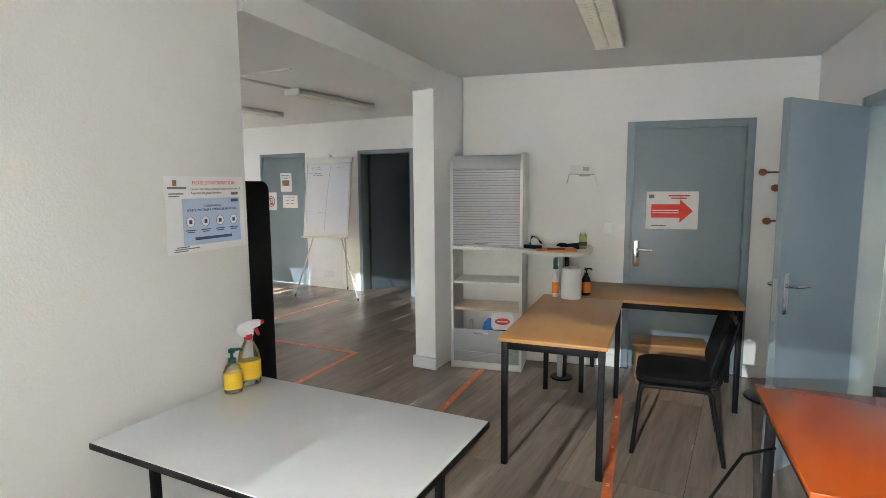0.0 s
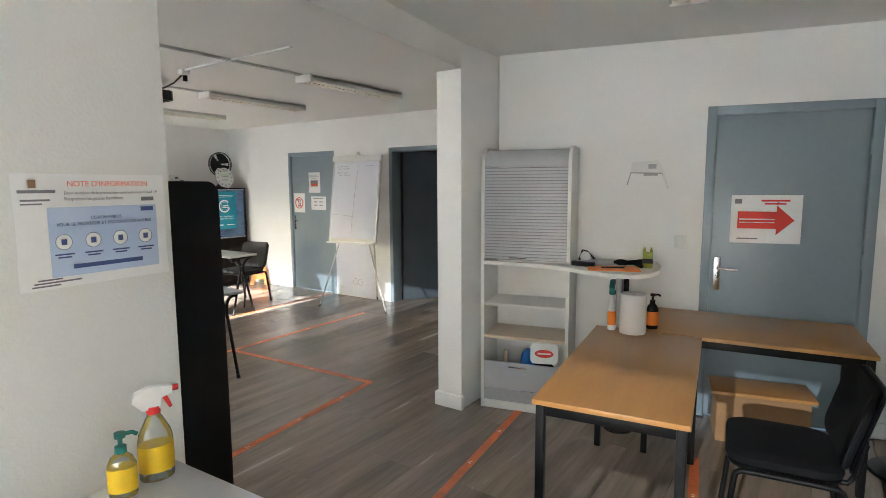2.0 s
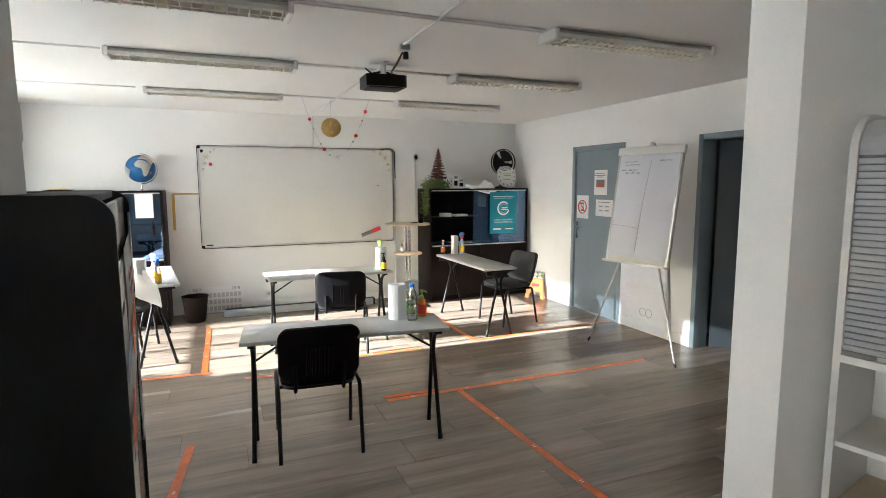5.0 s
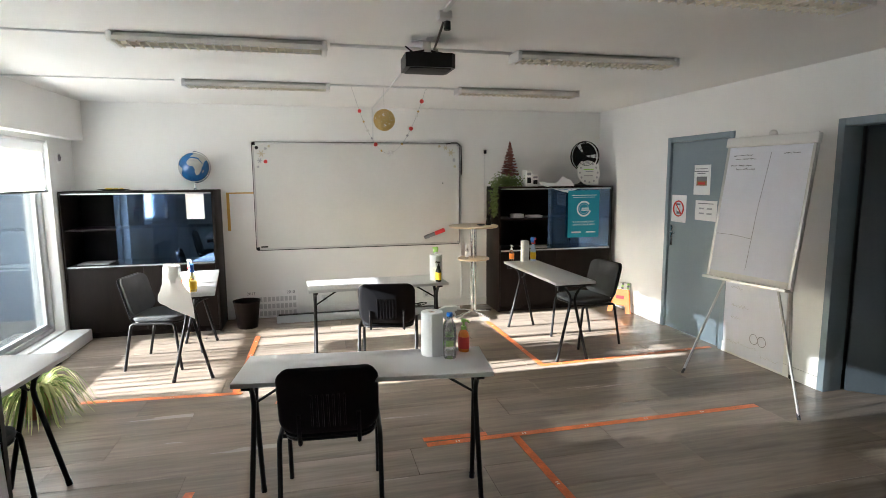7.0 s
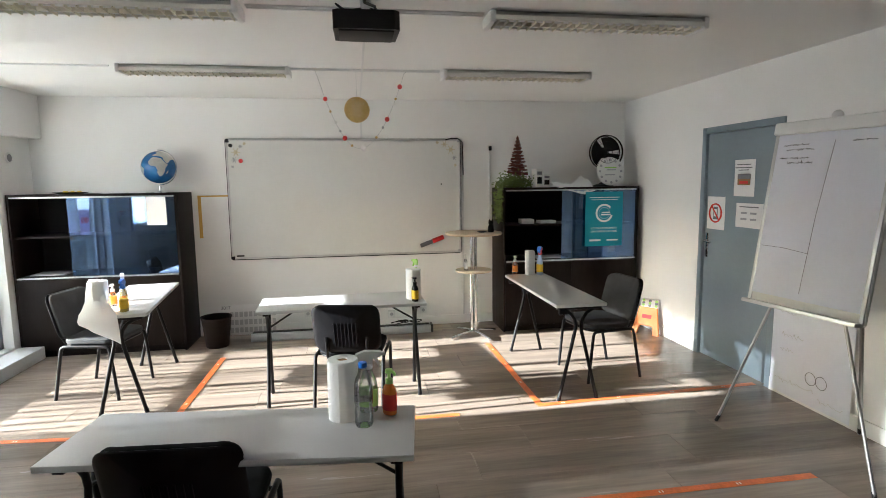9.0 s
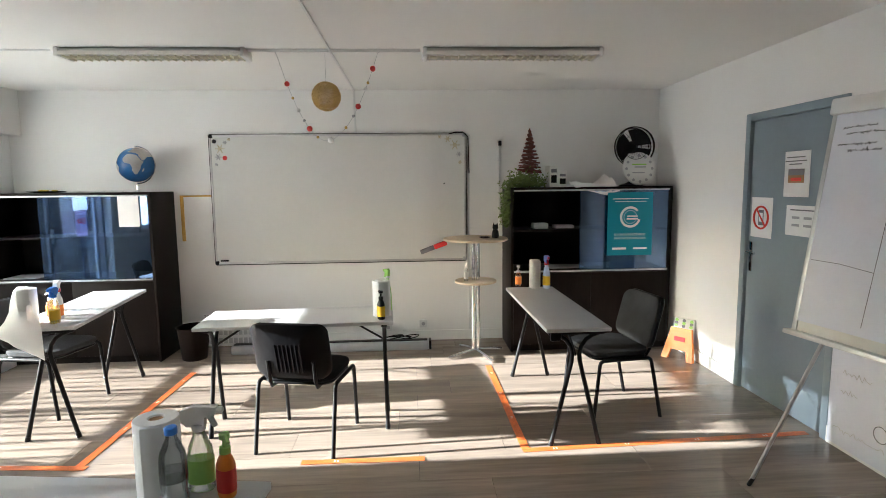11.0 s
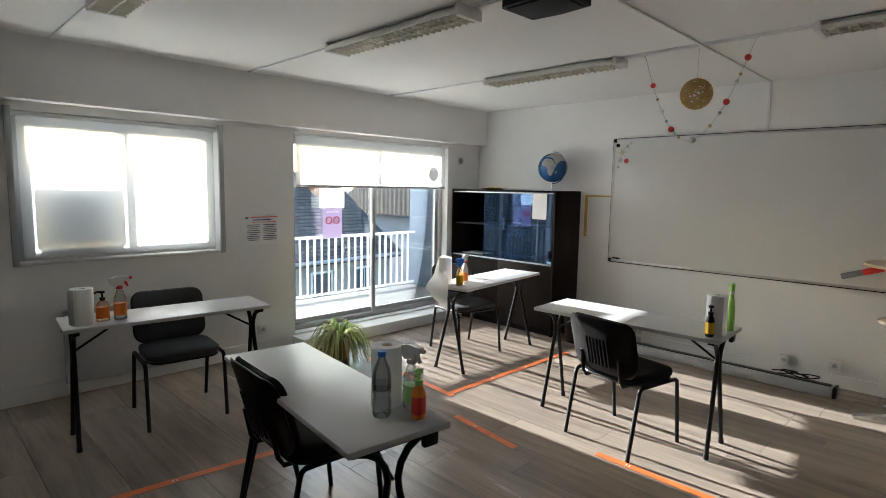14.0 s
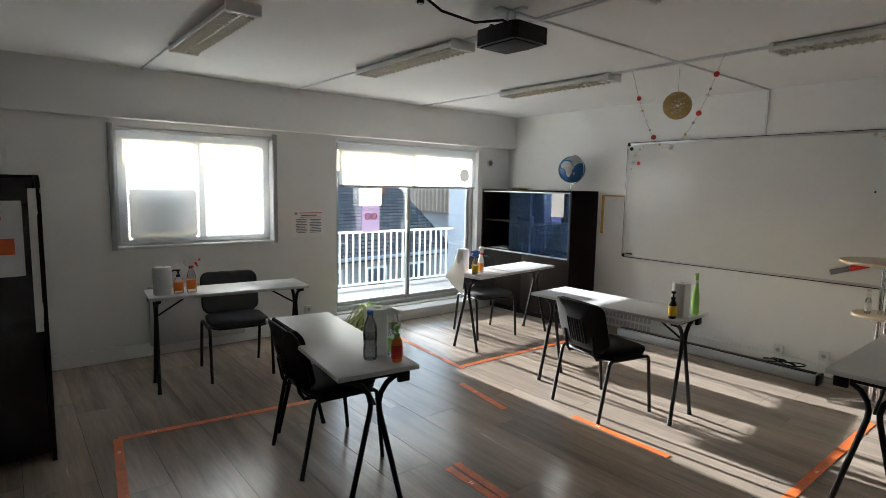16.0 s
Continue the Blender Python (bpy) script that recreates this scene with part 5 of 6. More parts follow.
for x, z, w in ((-0.2, 0.18, 0.14), (-0.15, 0.02, 0.2), (-0.2, -0.1, 0.12), (-0.12, -0.33, 0.36), (0.2, -0.37, 0.2)):
    n = int(w / 0.012)
    part("handwriting", tube(B(), [(x - w / 2 + w * i / n, z + 0.03 * noise.noise((i * 0.9, x * 9, z * 7)), 0.011) for i in range(n + 1)], 0.0018, 4), GREYTOP, lowp)
for x in (0.03, 0.12):
    ring(lowp, x, -0.24, 0.045, 0.0022, GREYINK, "drawn_face", 0.011)

# ---- ceiling fixtures ----
def lamp(x, y, length, rz, width=0.19):
    t = thing("ceiling_light", "unlit fluorescent ceiling fixture with white louvre grid", "ceiling light", pose(x, y, CEILING, 0, 0, rz), "ceiling lights")
    w, L = width / 2, length / 2
    part("housing", outline(B(), [(-w * 0.62, 0.0), (-w, -0.03), (-w, -0.052), (-w + 0.012, -0.052), (-w + 0.012, -0.028), (w - 0.012, -0.028), (w - 0.012, -0.052), (w, -0.052), (w, -0.03), (w * 0.62, 0.0)], length - 0.06, "x", -L + 0.03), LAMPBODY, t)
    for s in (-1, 1):
        part("end_cap", box(B(), (s * L, -w - 0.002, -0.066), (s * (L - 0.035), w + 0.002, 0.0), 0.012), WHITEPLASTIC, t)
    part("reflector", box(B(), (-L + 0.035, -w + 0.014, -0.0295), (L - 0.035, w - 0.014, -0.028)), STEEL, t)
    part("lamp_rail", box(B(), (-L + 0.035, -0.004, -0.06), (L - 0.035, 0.004, -0.03)), LOUVRE, t)
    for k in (-1, 1):
        part("tube", tube(B(), [(-L + 0.04, k * w * 0.48, -0.04), (L - 0.04, k * w * 0.48, -0.04)], 0.011, 10), WHITEPLASTIC, t)
    n = int(length / 0.052)
    bm = B()
    for i in range(n):
        xx = -L + 0.05 + (length - 0.1) * i / (n - 1)
        box(bm, (xx - 0.0022, -w + 0.012, -0.062), (xx + 0.0022, w - 0.012, -0.03))
    part("louvre", bm, LOUVRE, t)
    part("dust_edge", box(B(), (-L + 0.02, -w * 0.64, -0.004), (L - 0.02, w * 0.64, -0.0005)), DUST, t)


for x in (-3.42, -4.86, -6.40):
    lamp(x, 5.20, 1.25, 90)
for x, y in ((-3.52, 2.50), (-4.86, 2.70), (-6.42, 2.765)):
    lamp(x, y, 1.24, 90)
lamp(-0.24, 3.67, 1.32, 98)


def conduit(p, q, w=0.016):
    structure("ceiling_conduit", slanted((p[0], p[1]), (q[0], q[1]), w, CEILING - 0.012, CEILING), PVC, "thin white cable conduit on the ceiling", "trim")


for x, y0 in ((-3.42, 3.09), (-4.86, 3.34), (-6.40, 3.36)):
    conduit((x - 0.012, y0), (x - 0.012, 4.56))
    conduit((x + 0.02, y0), (x + 0.02, 4.56), 0.01)
for x, y1 in ((-3.45, 1.81), (-4.84, 2.06), (-6.40, 2.08)):
    conduit((x, 0.79), (x, y1))
conduit((-2.75, 3.90), (-4.03, 3.90), 0.022)
conduit((-4.75, 3.945), (-7.986, 3.945), 0.014)
jb = thing("junction_box", "small white ceiling socket with black plug", "socket", pose(-4.05, 3.895, CEILING))
part("case", box(B(), (-0.035, -0.035, -0.04), (0.035, 0.035, 0.0), 0.006), PVC, jb)
part("plug", cyl(B(), (-0.02, 0.02, -0.085), 0.018, 0.045, 12), BLACKPLASTIC, jb)

pj = thing("projector", "black ceiling projector on a white mount", "projector", pose(-4.66, 3.93, 0))
part("mount", tube(B(), [(0, 0, 2.425), (0, 0, CEILING - 0.008)], 0.026, 14), PVC, pj)
part("plate", box(B(), (-0.1, -0.02, CEILING - 0.008), (0.1, 0.02, CEILING), 0.002), PVC, pj)
part("plate", box(B(), (-0.02, -0.1, CEILING - 0.008), (0.02, 0.1, CEILING - 0.0005), 0.002), PVC, pj)
body = part("body", outline(B(), [(-0.12, -0.15), (0.1, -0.155), (0.12, -0.13), (0.125, 0.13), (0.1, 0.155), (-0.12, 0.15), (-0.135, 0.0)], 0.085, "z", 2.34), BLACKPLASTIC, pj)
part("lens", cyl(B(), (0, 0, 0), 0.035, 0.02, 20), GREYINK, body, "", pose(-0.128, -0.05, 2.38, 0, -90, 0))
part("base", box(B(), (-0.1, -0.13, 2.332), (0.1, 0.13, 2.341), 0.004), BLACK, body)
for s in (-1, 1):
    part("arm", tube(B(), [(0, 0, 2.465), (0.03, s * 0.09, 2.44), (0.06, s * 0.12, 2.423)], 0.007), BLACKPLASTIC, pj)
part("cable", tube(B(), [(0.6, -0.03, 2.495), (0.45, -0.03, 2.435), (0.25, -0.01, 2.415), (0.1, 0.04, 2.445), (0.05, 0.05, 2.43)], 0.007), BLACKPLASTIC, pj)
part("cable", tube(B(), [(0.08, -0.1, 2.425), (0.02, -0.14, 2.475), (-0.05, -0.08, 2.455), (-0.02, 0.02, 2.455)], 0.005), BLACKPLASTIC, pj)

ob_ = thing("hanging_ball", "gold wire ball ornament hanging from the ceiling", "ornament", pose(-6.5, 3.89, 2.22))
for k in range(34):
    ax = Vector((rnd.gauss(0, 1), rnd.gauss(0, 1), rnd.gauss(0, 1))).normalized()
    u = ax.orthogonal().normalized()
    v = ax.cross(u)
    part("wire", tube(B(), [tuple(0.1 * (u * math.cos(a * math.pi / 10) + v * math.sin(a * math.pi / 10))) for a in range(21)], 0.0035, 4), GOLD, ob_)
part("string", tube(B(), [(0, 0, 0.1), (0, 0, 0.298)], 0.0012, 4), GREYPANEL, ob_)
gd = thing("garland", "thin hanging garland with red and white pompoms", "garland")
line = []
for i in range(41):
    s = i / 40
    yy = 3.575 + 0.71 * s
    k = (s - 0.46) / (0.455 if s < 0.46 else 0.52)
    zz = 1.90 + 0.6 * min(1.0, abs(k)) ** 1.9
    line.append((-6.37, yy, min(zz, CEILING - 0.01)))
part("string", tube(B(), line, 0.0016, 4), GREYPANEL, gd)
for i, (k, r, m) in enumerate(((4, 0.018, REDPLASTIC), (12, 0.02, REDPLASTIC), (20, 0.022, TISSUE), (31, 0.02, REDPLASTIC), (37, 0.02, REDPLASTIC), (8, 0.013, TISSUE), (26, 0.011, GOLD), (34, 0.013, TISSUE), (15, 0.01, GOLD), (6, 0.01, GOLD), (35, 0.01, GOLD), (29, 0.011, GREYPANEL), (10, 0.01, GREYPANEL))):
    part("pompom", ball(B(), line[k], r, 10), m, gd)

# ---- entry ----
info = sheet("poster", "white information poster with pale blue panel", 0.42, 0.31, upright(-1.4735, 2.045, 1.465, 95.8), PAPER, "poster", 0.006)
writing("NOTE D'INFORMATION", 0.024, ORANGEINK, info, pose(0.035, 0.128, 0.011), "lettering", 0.23)
for x, y, w, h, m in ((-0.155, 0.108, 0.09, 0.008, GREYINK), (-0.165, 0.128, 0.018, 0.022, CARD), (-0.16, 0.085, 0.07, 0.005, GREYINK), (-0.17, 0.075, 0.05, 0.004, GREYINK), (0.15, 0.083, 0.04, 0.012, GREYINK),
                      (-0.14, -0.129, 0.06, 0.004, GREYINK), (-0.12, -0.137, 0.12, 0.004, GREYINK), (-0.15, -0.145, 0.07, 0.004, GREYINK)):
    bar(info, x, y, w, h, m)
writing("Dans le cadre de la protection contre le virus Covid 19", 0.012, GREYINK, info, pose(0.045, 0.103, 0.011), "lettering", 0.27)
writing("Respectez les gestes barrières", 0.012, GREYINK, info, pose(-0.01, 0.087, 0.011), "lettering", 0.16)
bar(info, 0.02, -0.03, 0.31, 0.19, PALEBLUE, "panel", 0.0095)
bar(info, 0.145, 0.053, 0.04, 0.013, BLUEINK, "print_bar", 0.0105)
writing("CORONAVIRUS,", 0.014, BLUEINK, info, pose(0.02, 0.033, 0.0115), "lettering", 0.09)
writing("POUR SE PROTÉGER ET PROTÉGER LES AUTRES", 0.012, BLUEINK, info, pose(0.02, 0.017, 0.0115), "lettering", 0.27)
for k in range(4):
    part("icon_disc", cyl(B(), (-0.1 + 0.078 * k, -0.03, 0.0096), 0.021, 0.0012, 24), PAPER, info)
    ring(info, -0.1 + 0.078 * k, -0.03, 0.021, 0.0007, BLUEINK, "icon_ring", 0.0109)
    bar(info, -0.1 + 0.078 * k, -0.03, 0.014, 0.016, BLUEINK, "icon", 0.0122)
    bar(info, -0.1 + 0.078 * k, -0.064, 0.05, 0.004, BLUEINK, "print_bar", 0.0112)
    bar(info, -0.1 + 0.078 * k, -0.072, 0.035, 0.004, BLUEINK, "print_bar", 0.0112)
bar(info, 0.02, -0.1, 0.2, 0.012, BLUEINK, "print_bar", 0.0112)
arrow = sheet("sign", "white sign with a big red arrow on door", 0.40, 0.31, WA @ upright(1.765, 0.012, 1.355), PAPER, "sign", 0.006)
part("arrow", outline(B(), [(-0.16, -0.06), (0.06, -0.06), (0.06, -0.1), (0.16, -0.005), (0.06, 0.09), (0.06, 0.05), (-0.16, 0.05)], 0.001, "z", 0.0098), REDINK, arrow)
for x, y, w, h, m in ((-0.16, 0.115, 0.04, 0.03, GREYINK), (0.05, 0.12, 0.16, 0.012, REDINK), (0.05, 0.1, 0.12, 0.01, REDINK), (-0.1, -0.125, 0.12, 0.007, GREYINK), (-0.05, 0.0, 0.2, 0.008, PAPER), (-0.05, -0.02, 0.2, 0.006, PAPER)):
    bar(arrow, x, y, w, h, m, "print_bar", 0.0118)
sconce = thing("wall_lamp", "small white half-shade wall lamp, unlit", "wall lamp", WA @ pose(1.05, 0, 1.64))
part("shade", outline(B(), [(-0.10, 0.09), (0.06, 0.1), (0.1, 0.03), (0.13, -0.075), (0.12, -0.08), (0.085, 0.015), (-0.11, 0.02), (-0.13, -0.06)], 0.09, "y", -0.092), WHITEPLASTIC, sconce)
part("label_plate", box(B(), (0.0, -0.094, 0.045), (0.05, -0.0915, 0.075)), GREYPANEL, sconce)
part("rim", tube(B(), [(-0.13, -0.088, -0.06), (-0.11, -0.09, 0.02), (0.085, -0.09, 0.015), (0.11, -0.085, -0.03), (0.125, -0.05, -0.08)], 0.004, 6), GREYPANEL, sconce)
part("wall_plate", box(B(), (-0.03, -0.012, 0.0), (0.06, -0.001, 0.07), 0.003), GREYPANEL, sconce)

kt = thing("tambour_cabinet", "white cabinet with silver roll shutter and open shelves", "cabinet", WA @ pose(-0.02, -0.012, 0))
W, D, H = 0.61, 0.365, 1.84


def cabinet_side(x, material=WHITE, h=H, d=D, thick=0.022, r=0.13):
    return outline(B(), [(0, 0), (-d, 0)] + arc(-d + r, h - r, r, 180, 90, 8) + [(0, h)], thick, "x", x)


part("side", cabinet_side(0.0), WHITE, kt)
part("side", cabinet_side(W - 0.022), WHITE, kt)
part("back", box(B(), (0.022, -0.01, 0.05), (W - 0.022, -0.002, H - 0.02)), WHITE, kt)
for z in (0.05, 0.52, 0.75):
    part("shelf", box(B(), (0.022, -D + 0.012, z - 0.01), (W - 0.022, -0.01, z + 0.01), 0.002), BIRCH if z == 0.52 else WHITE, kt)
part("plinth", box(B(), (0.022, -D + 0.004, 0.0), (W - 0.022, -D + 0.02, 0.055), 0.002), WHITE, kt)
for k in range(29):
    z = 1.075 + 0.0215 * k
    part("slat", box(B(), (0.022, -D + 0.006, z), (W - 0.022, -D + 0.016, z + 0.0175), 0.002), SHUTTER, kt)
# Dark sheet added behind the slats, giving their gaps a painted shade.
part("slat_gap_shade", box(B(), (0.022, -D + 0.018, 1.07), (W - 0.022, -D + 0.022, 1.70)), GREYINK, kt)
prof = arc(-D + 0.125, H - 0.135, 0.118, 180, 92, 9)
for (a, za), (b, zb) in zip(prof, prof[1:]):
    part("slat", outline(B(), [(a, za), (b, zb), (b + 0.004, zb - 0.008), (a + 0.008, za - 0.004)], W - 0.044, "x", 0.022), GREYPANEL, kt)
part("pull", box(B(), (0.2, -D - 0.008, 1.085), (0.32, -D + 0.008, 1.095), 0.003), CHROME, kt)
for k in range(7):
    z = 0.06 + 0.0125 * k
    part("slat", box(B(), (0.022, -D + 0.004, z), (W - 0.022, -D + 0.012, z + 0.0115), 0.002), SHUTTER, kt)
part("lower_door", box(B(), (0.022, -D + 0.003, 0.15), (W - 0.022, -D + 0.015, 0.345), 0.003), GREYPANEL, kt)
part("pull", box(B(), (0.2, -D - 0.01, 0.312), (0.33, -D + 0.004, 0.322), 0.003), CHROME, kt)
tk = thing("toy_block", "blue plastic piece among tools in the cabinet", "toy", WA @ pose(0.28, -0.19, 0.0605))
part("piece", lathe(B(), [(0.05, 0), (0.055, 0.26), (0.045, 0.31), (0.012, 0.345)], seg=9), BLUEPLASTIC, tk)
tk = thing("wooden_tool", "short wooden handle standing in the cabinet", "tool", WA @ pose(0.1, -0.2, 0.0605, 8, 5, 0))
part("handle", tube(B(), [(0, 0, 0), (0, 0, 0.34)], 0.016, 10), BIRCH, tk)
mk = thing("paper_mouth", "white card printed with red lips", "card", WA @ pose(0.41, -0.265, 0.40) @ pose(0, 0, 0, 78, 0, 8))
part("card", outline(B(), round_rect(0.19, 0.14, 0.03), 0.003, "z", 0), PAPER, mk)
part("lips", outline(B(), [(0.065 * math.cos(a * math.pi / 10), 0.028 * math.sin(a * math.pi / 10)) for a in range(20)], 0.002, "z", 0.0032), REDINK, mk)
part("teeth", box(B(), (-0.045, -0.005, 0.0052), (0.045, 0.005, 0.0062)), PAPER, mk)
rag = thing("cloth_pile", "dark crumpled cloths in the cabinet drawer", "cloth", WA @ pose(0.38, -0.17, 0.0605))
part("cloth", lathe(B(), [(0.1, 0), (0.115, 0.1), (0.1, 0.2), (0.05, 0.26), (0.01, 0.275)], seg=11, squash=0.8), FABRIC, rag)

ct = thing("counter", "white curved counter shelf on a steel post", "counter", WA @ pose(0, 0, 0))
edge_pts = [(0.0, -0.382), (0.2, -0.395), (0.42, -0.43), (0.6, -0.52), (0.74, -0.62), (0.88, -0.69), (1.0, -0.68), (1.09, -0.6), (1.14, -0.45), (1.15, -0.25), (1.13, -0.05), (1.12, -0.012)]
part("top", outline(B(), edge_pts + [(0.585, -0.012), (0.585, -0.366), (0.0, -0.366)], 0.024, "z", 1.035), WHITE, ct)
part("post", tube(B(), [(0.91, -0.42, 0.0), (0.91, -0.42, 1.035)], 0.022, 14), STEEL, ct)
part("post", tube(B(), [(0.95, -0.41, 0.0), (0.95, -0.41, 1.035)], 0.016, 14), BLACK, ct)
part("foot", cyl(B(), (0.925, -0.415, 0.0), 0.09, 0.015, 24), BLACK, ct)
part("end_panel", box(B(), (0.6, -0.03, 0.0), (0.95, -0.014, 1.03)), WHITE, ct)
CZ = 1.0595
for label, cat_, x, y, rz, sx, sy, h, m, n in (("orange cardboard folder lying on the counter", "folder", 0.87, -0.48, 8, 0.31, 0.2, 0.006, ORANGEPLASTIC, "folder"), ("white papers lying on the counter", "papers", 0.80, -0.25, -10, 0.3, 0.2, 0.012, PAPER, "papers"),
                                               ("black stapler lying on the counter", "stapler", 0.68, -0.42, -20, 0.15, 0.035, 0.03, BLACKPLASTIC, "stapler"), ("white card strip lying on the folder", "paper", 0.86, -0.36, 30, 0.16, 0.05, 0.004, PAPER, "paper")):
    th = thing(n, label, cat_, WA @ pose(x, y, CZ + (0.0125 if n == "paper" else 0), 0, 0, rz))
    part("cover", box(B(), (-sx / 2, -sy / 2, 0), (sx / 2, sy / 2, h), min(0.003, h * 0.3)), m, th)
pen = thing("pen", "black pen on the orange folder", "pen", WA @ pose(0.87, -0.5, CZ + 0.0062, 0, 0, 12))
part("barrel", tube(B(), [(-0.07, 0, 0.005), (0.07, 0, 0.005)], 0.005, 8), BLACKPLASTIC, pen)
gv = thing("black_glove", "crumpled black cloth glove on the counter", "glove", WA @ pose(0.94, -0.33, CZ))
bm = B()
for k in range(5):
    tube(bm, [(-0.02, 0, 0.02), (0.05 + 0.01 * k, -0.05 + 0.03 * k, 0.028), (0.1 + 0.008 * k, -0.08 + 0.045 * k, 0.012)], 0.012, 7)
ball(bm, (-0.03, 0.0, 0.022), 0.05, 12, 0.42)
part("fabric", bm, FABRIC, gv)
gp = thing("tape_dispenser", "small black tape dispenser with white roll", "dispenser", WA @ pose(0.68, -0.2, CZ))
part("arm", tube(B(), [(-0.05, 0, 0.01), (-0.03, 0, 0.08), (0.0, 0, 0.07), (0.05, 0, 0.02)], 0.007), BLACKPLASTIC, gp)
part("reel", cyl(B(), (0, 0, 0), 0.035, 0.03, 20), WHITEPLASTIC, gp, "", pose(-0.01, 0.015, 0.036, 90, 0, 0))
ph_ = thing("phone_stand", "small yellow-green animal-shaped tin", "tin", WA @ pose(1.07, -0.36, CZ))
bm = box(B(), (-0.03, -0.022, 0), (0.03, 0.022, 0.1), 0.01)
for s in (-1, 1):
    lathe(bm, [(0.012, 0.098), (0.003, 0.13)], (s * 0.02, 0, 0), 8)
part("tin", bm, OLIVE, ph_)
part("band", box(B(), (-0.0312, -0.0232, 0.03), (0.0312, 0.0232, 0.06)), BLACKPLASTIC, ph_)

bench = thing("box", "low wooden box under the desk", "box", WA @ pose(1.75, -0.24, 0))
part("lid", box(B(), (-0.28, -0.15, 0.30), (0.28, 0.15, 0.32), 0.003), BEECH, bench)
part("carton", box(B(), (-0.25, -0.14, 0.0), (0.25, 0.14, 0.30), 0.004), CARD, bench)

rack = thing("coat_rack", "thin steel and wood coat stand with round pegs", "coat rack", pose(0.757, 5.04, 0))
part("base", lathe(B(), [(0.19, 0), (0.2, 0.008), (0.19, 0.02), (0.04, 0.035), (0.014, 0.06)], seg=32), BLACKPLASTIC, rack)
part("lower_pole", tube(B(), [(0, 0, 0.04), (0, 0, 1.0)], 0.012, 14), BROWNWOOD, rack)
part("upper_pole", tube(B(), [(0, 0, 1.0), (0, 0, 1.78)], 0.008, 14), STEEL, rack)
part("collar", lathe(B(), [(0.012, 0.99), (0.015, 0.995), (0.015, 1.01), (0.009, 1.02)], seg=14), BLACK, rack)
for a, z in ((180, 1.65), (240, 1.54), (262, 1.43), (222, 1.31), (90, 1.6), (60, 1.48), (30, 1.36)):
    d = (math.cos(radians(a)), math.sin(radians(a)))
    pg = part("peg", tube(B(), [(0, 0, z), (0.145 * d[0], 0.145 * d[1], z)], 0.005), BLACK, rack)
    part("knob", ball(B(), (0.155 * d[0], 0.155 * d[1], z), 0.028, 12, 0.9), BROWNWOOD, pg)

wire = thing("cable", "dark cable hanging from the orange table", "cable")
part("wire", tube(B(), [(0.64, 2.55, 0.70), (0.55, 2.63, 0.62), (0.44, 2.63, 0.4), (0.42, 2.58, 0.15), (0.46, 2.53, 0.006)], 0.006), BLACK, wire)
crate = thing("crate", "dark brown box standing in the side room", "box", pose(1.5, 4.45, 0, 0, 0, 5))
part("carton", box(B(), (-0.2, -0.25, 0), (0.2, 0.25, 0.3), 0.006), DARKWOOD, crate)
sheet("paper", "small white paper on the entry wall", 0.21, 0.3, WR @ pose(2.25, 0, 2.2, 90, 0, 0), PAPER)
for y, z in ((1.15, 1.78), (1.17, 1.32)):
    nl = thing("nail", "small nail mark in the partition wall", "nail", pose(-1.50 + 0.0994 * (2.275 - y), y, z))
    part("head", cyl(B(), (0, 0, 0), 0.006, 0.012, 8), GREYINK, nl, "", pose(0, 0, 0, 0, 90, 0))

BCM = pose(-1.645, 2.345, 0, 0, 0, 6)
bc = thing("tambour_cabinet", "black tambour cabinet with papers pinned on it", "cabinet", BCM)
part("side_panel", outline(B(), [(-0.07, 0), (0.205, 0)] + arc(0.205 - 0.05, 1.603 - 0.05, 0.05, 0, 90, 6) + [(-0.07, 1.603)], 0.022, "x", 0.0), BLACK, bc)
part("side_panel", outline(B(), [(0.0, 0), (0.205, 0)] + arc(0.205 - 0.05, 1.603 - 0.05, 0.05, 0, 90, 6) + [(0.0, 1.603)], 0.022, "x", -0.98), BLACK, bc)
part("top", box(B(), (-0.958, 0.0, 1.581), (0.0, 0.16, 1.601), 0.003), BLACK, bc)
part("back", box(B(), (-0.958, 0.0, 0.03), (0.0, 0.01, 1.581)), BLACK, bc)
part("upper_front", box(B(), (-0.956, 0.178, 1.445), (-0.002, 0.19, 1.581), 0.003), BLACKGLOSS, bc)
part("shutter", box(B(), (-0.956, 0.18, 0.05), (-0.002, 0.196, 1.44), 0.003), BLACKGLOSS, bc)
cs = sheet("poster", "white poster with red bars on the cabinet", 0.48, 0.40, BCM @ pose(-0.655, 0.197, 1.265, 90, 0, 180), PAPER, "poster")
bar(cs, 0, 0.11, 0.3, 0.02, REDINK)
bar(cs, 0, 0.07, 0.24, 0.02, REDINK)
bar(cs, 0, -0.04, 0.4, 0.085, ORANGEINK)
cs = sheet("poster", "white sheet with red print on the cabinet", 0.30, 0.5, BCM @ pose(-0.195, 0.197, 1.1, 90, 0, 180), PAPER, "poster")
bar(cs, 0, 0.0, 0.2, 0.09, REDINK)
bar(cs, 0, 0.15, 0.22, 0.05, PALEBLUE)
cs = sheet("paper", "long white paper strip hanging on the cabinet", 0.055, 0.78, BCM @ pose(-0.95, 0.198, 1.14, 90, 0, 180), PAPER, "paper", 0.01)
sheet("paper", "narrow white printed paper hanging on the window wall", 0.2, 0.75, pose(-2.43, WINDOW, 1.75, 90, 0, 180), PAPER, "paper", 0.02)

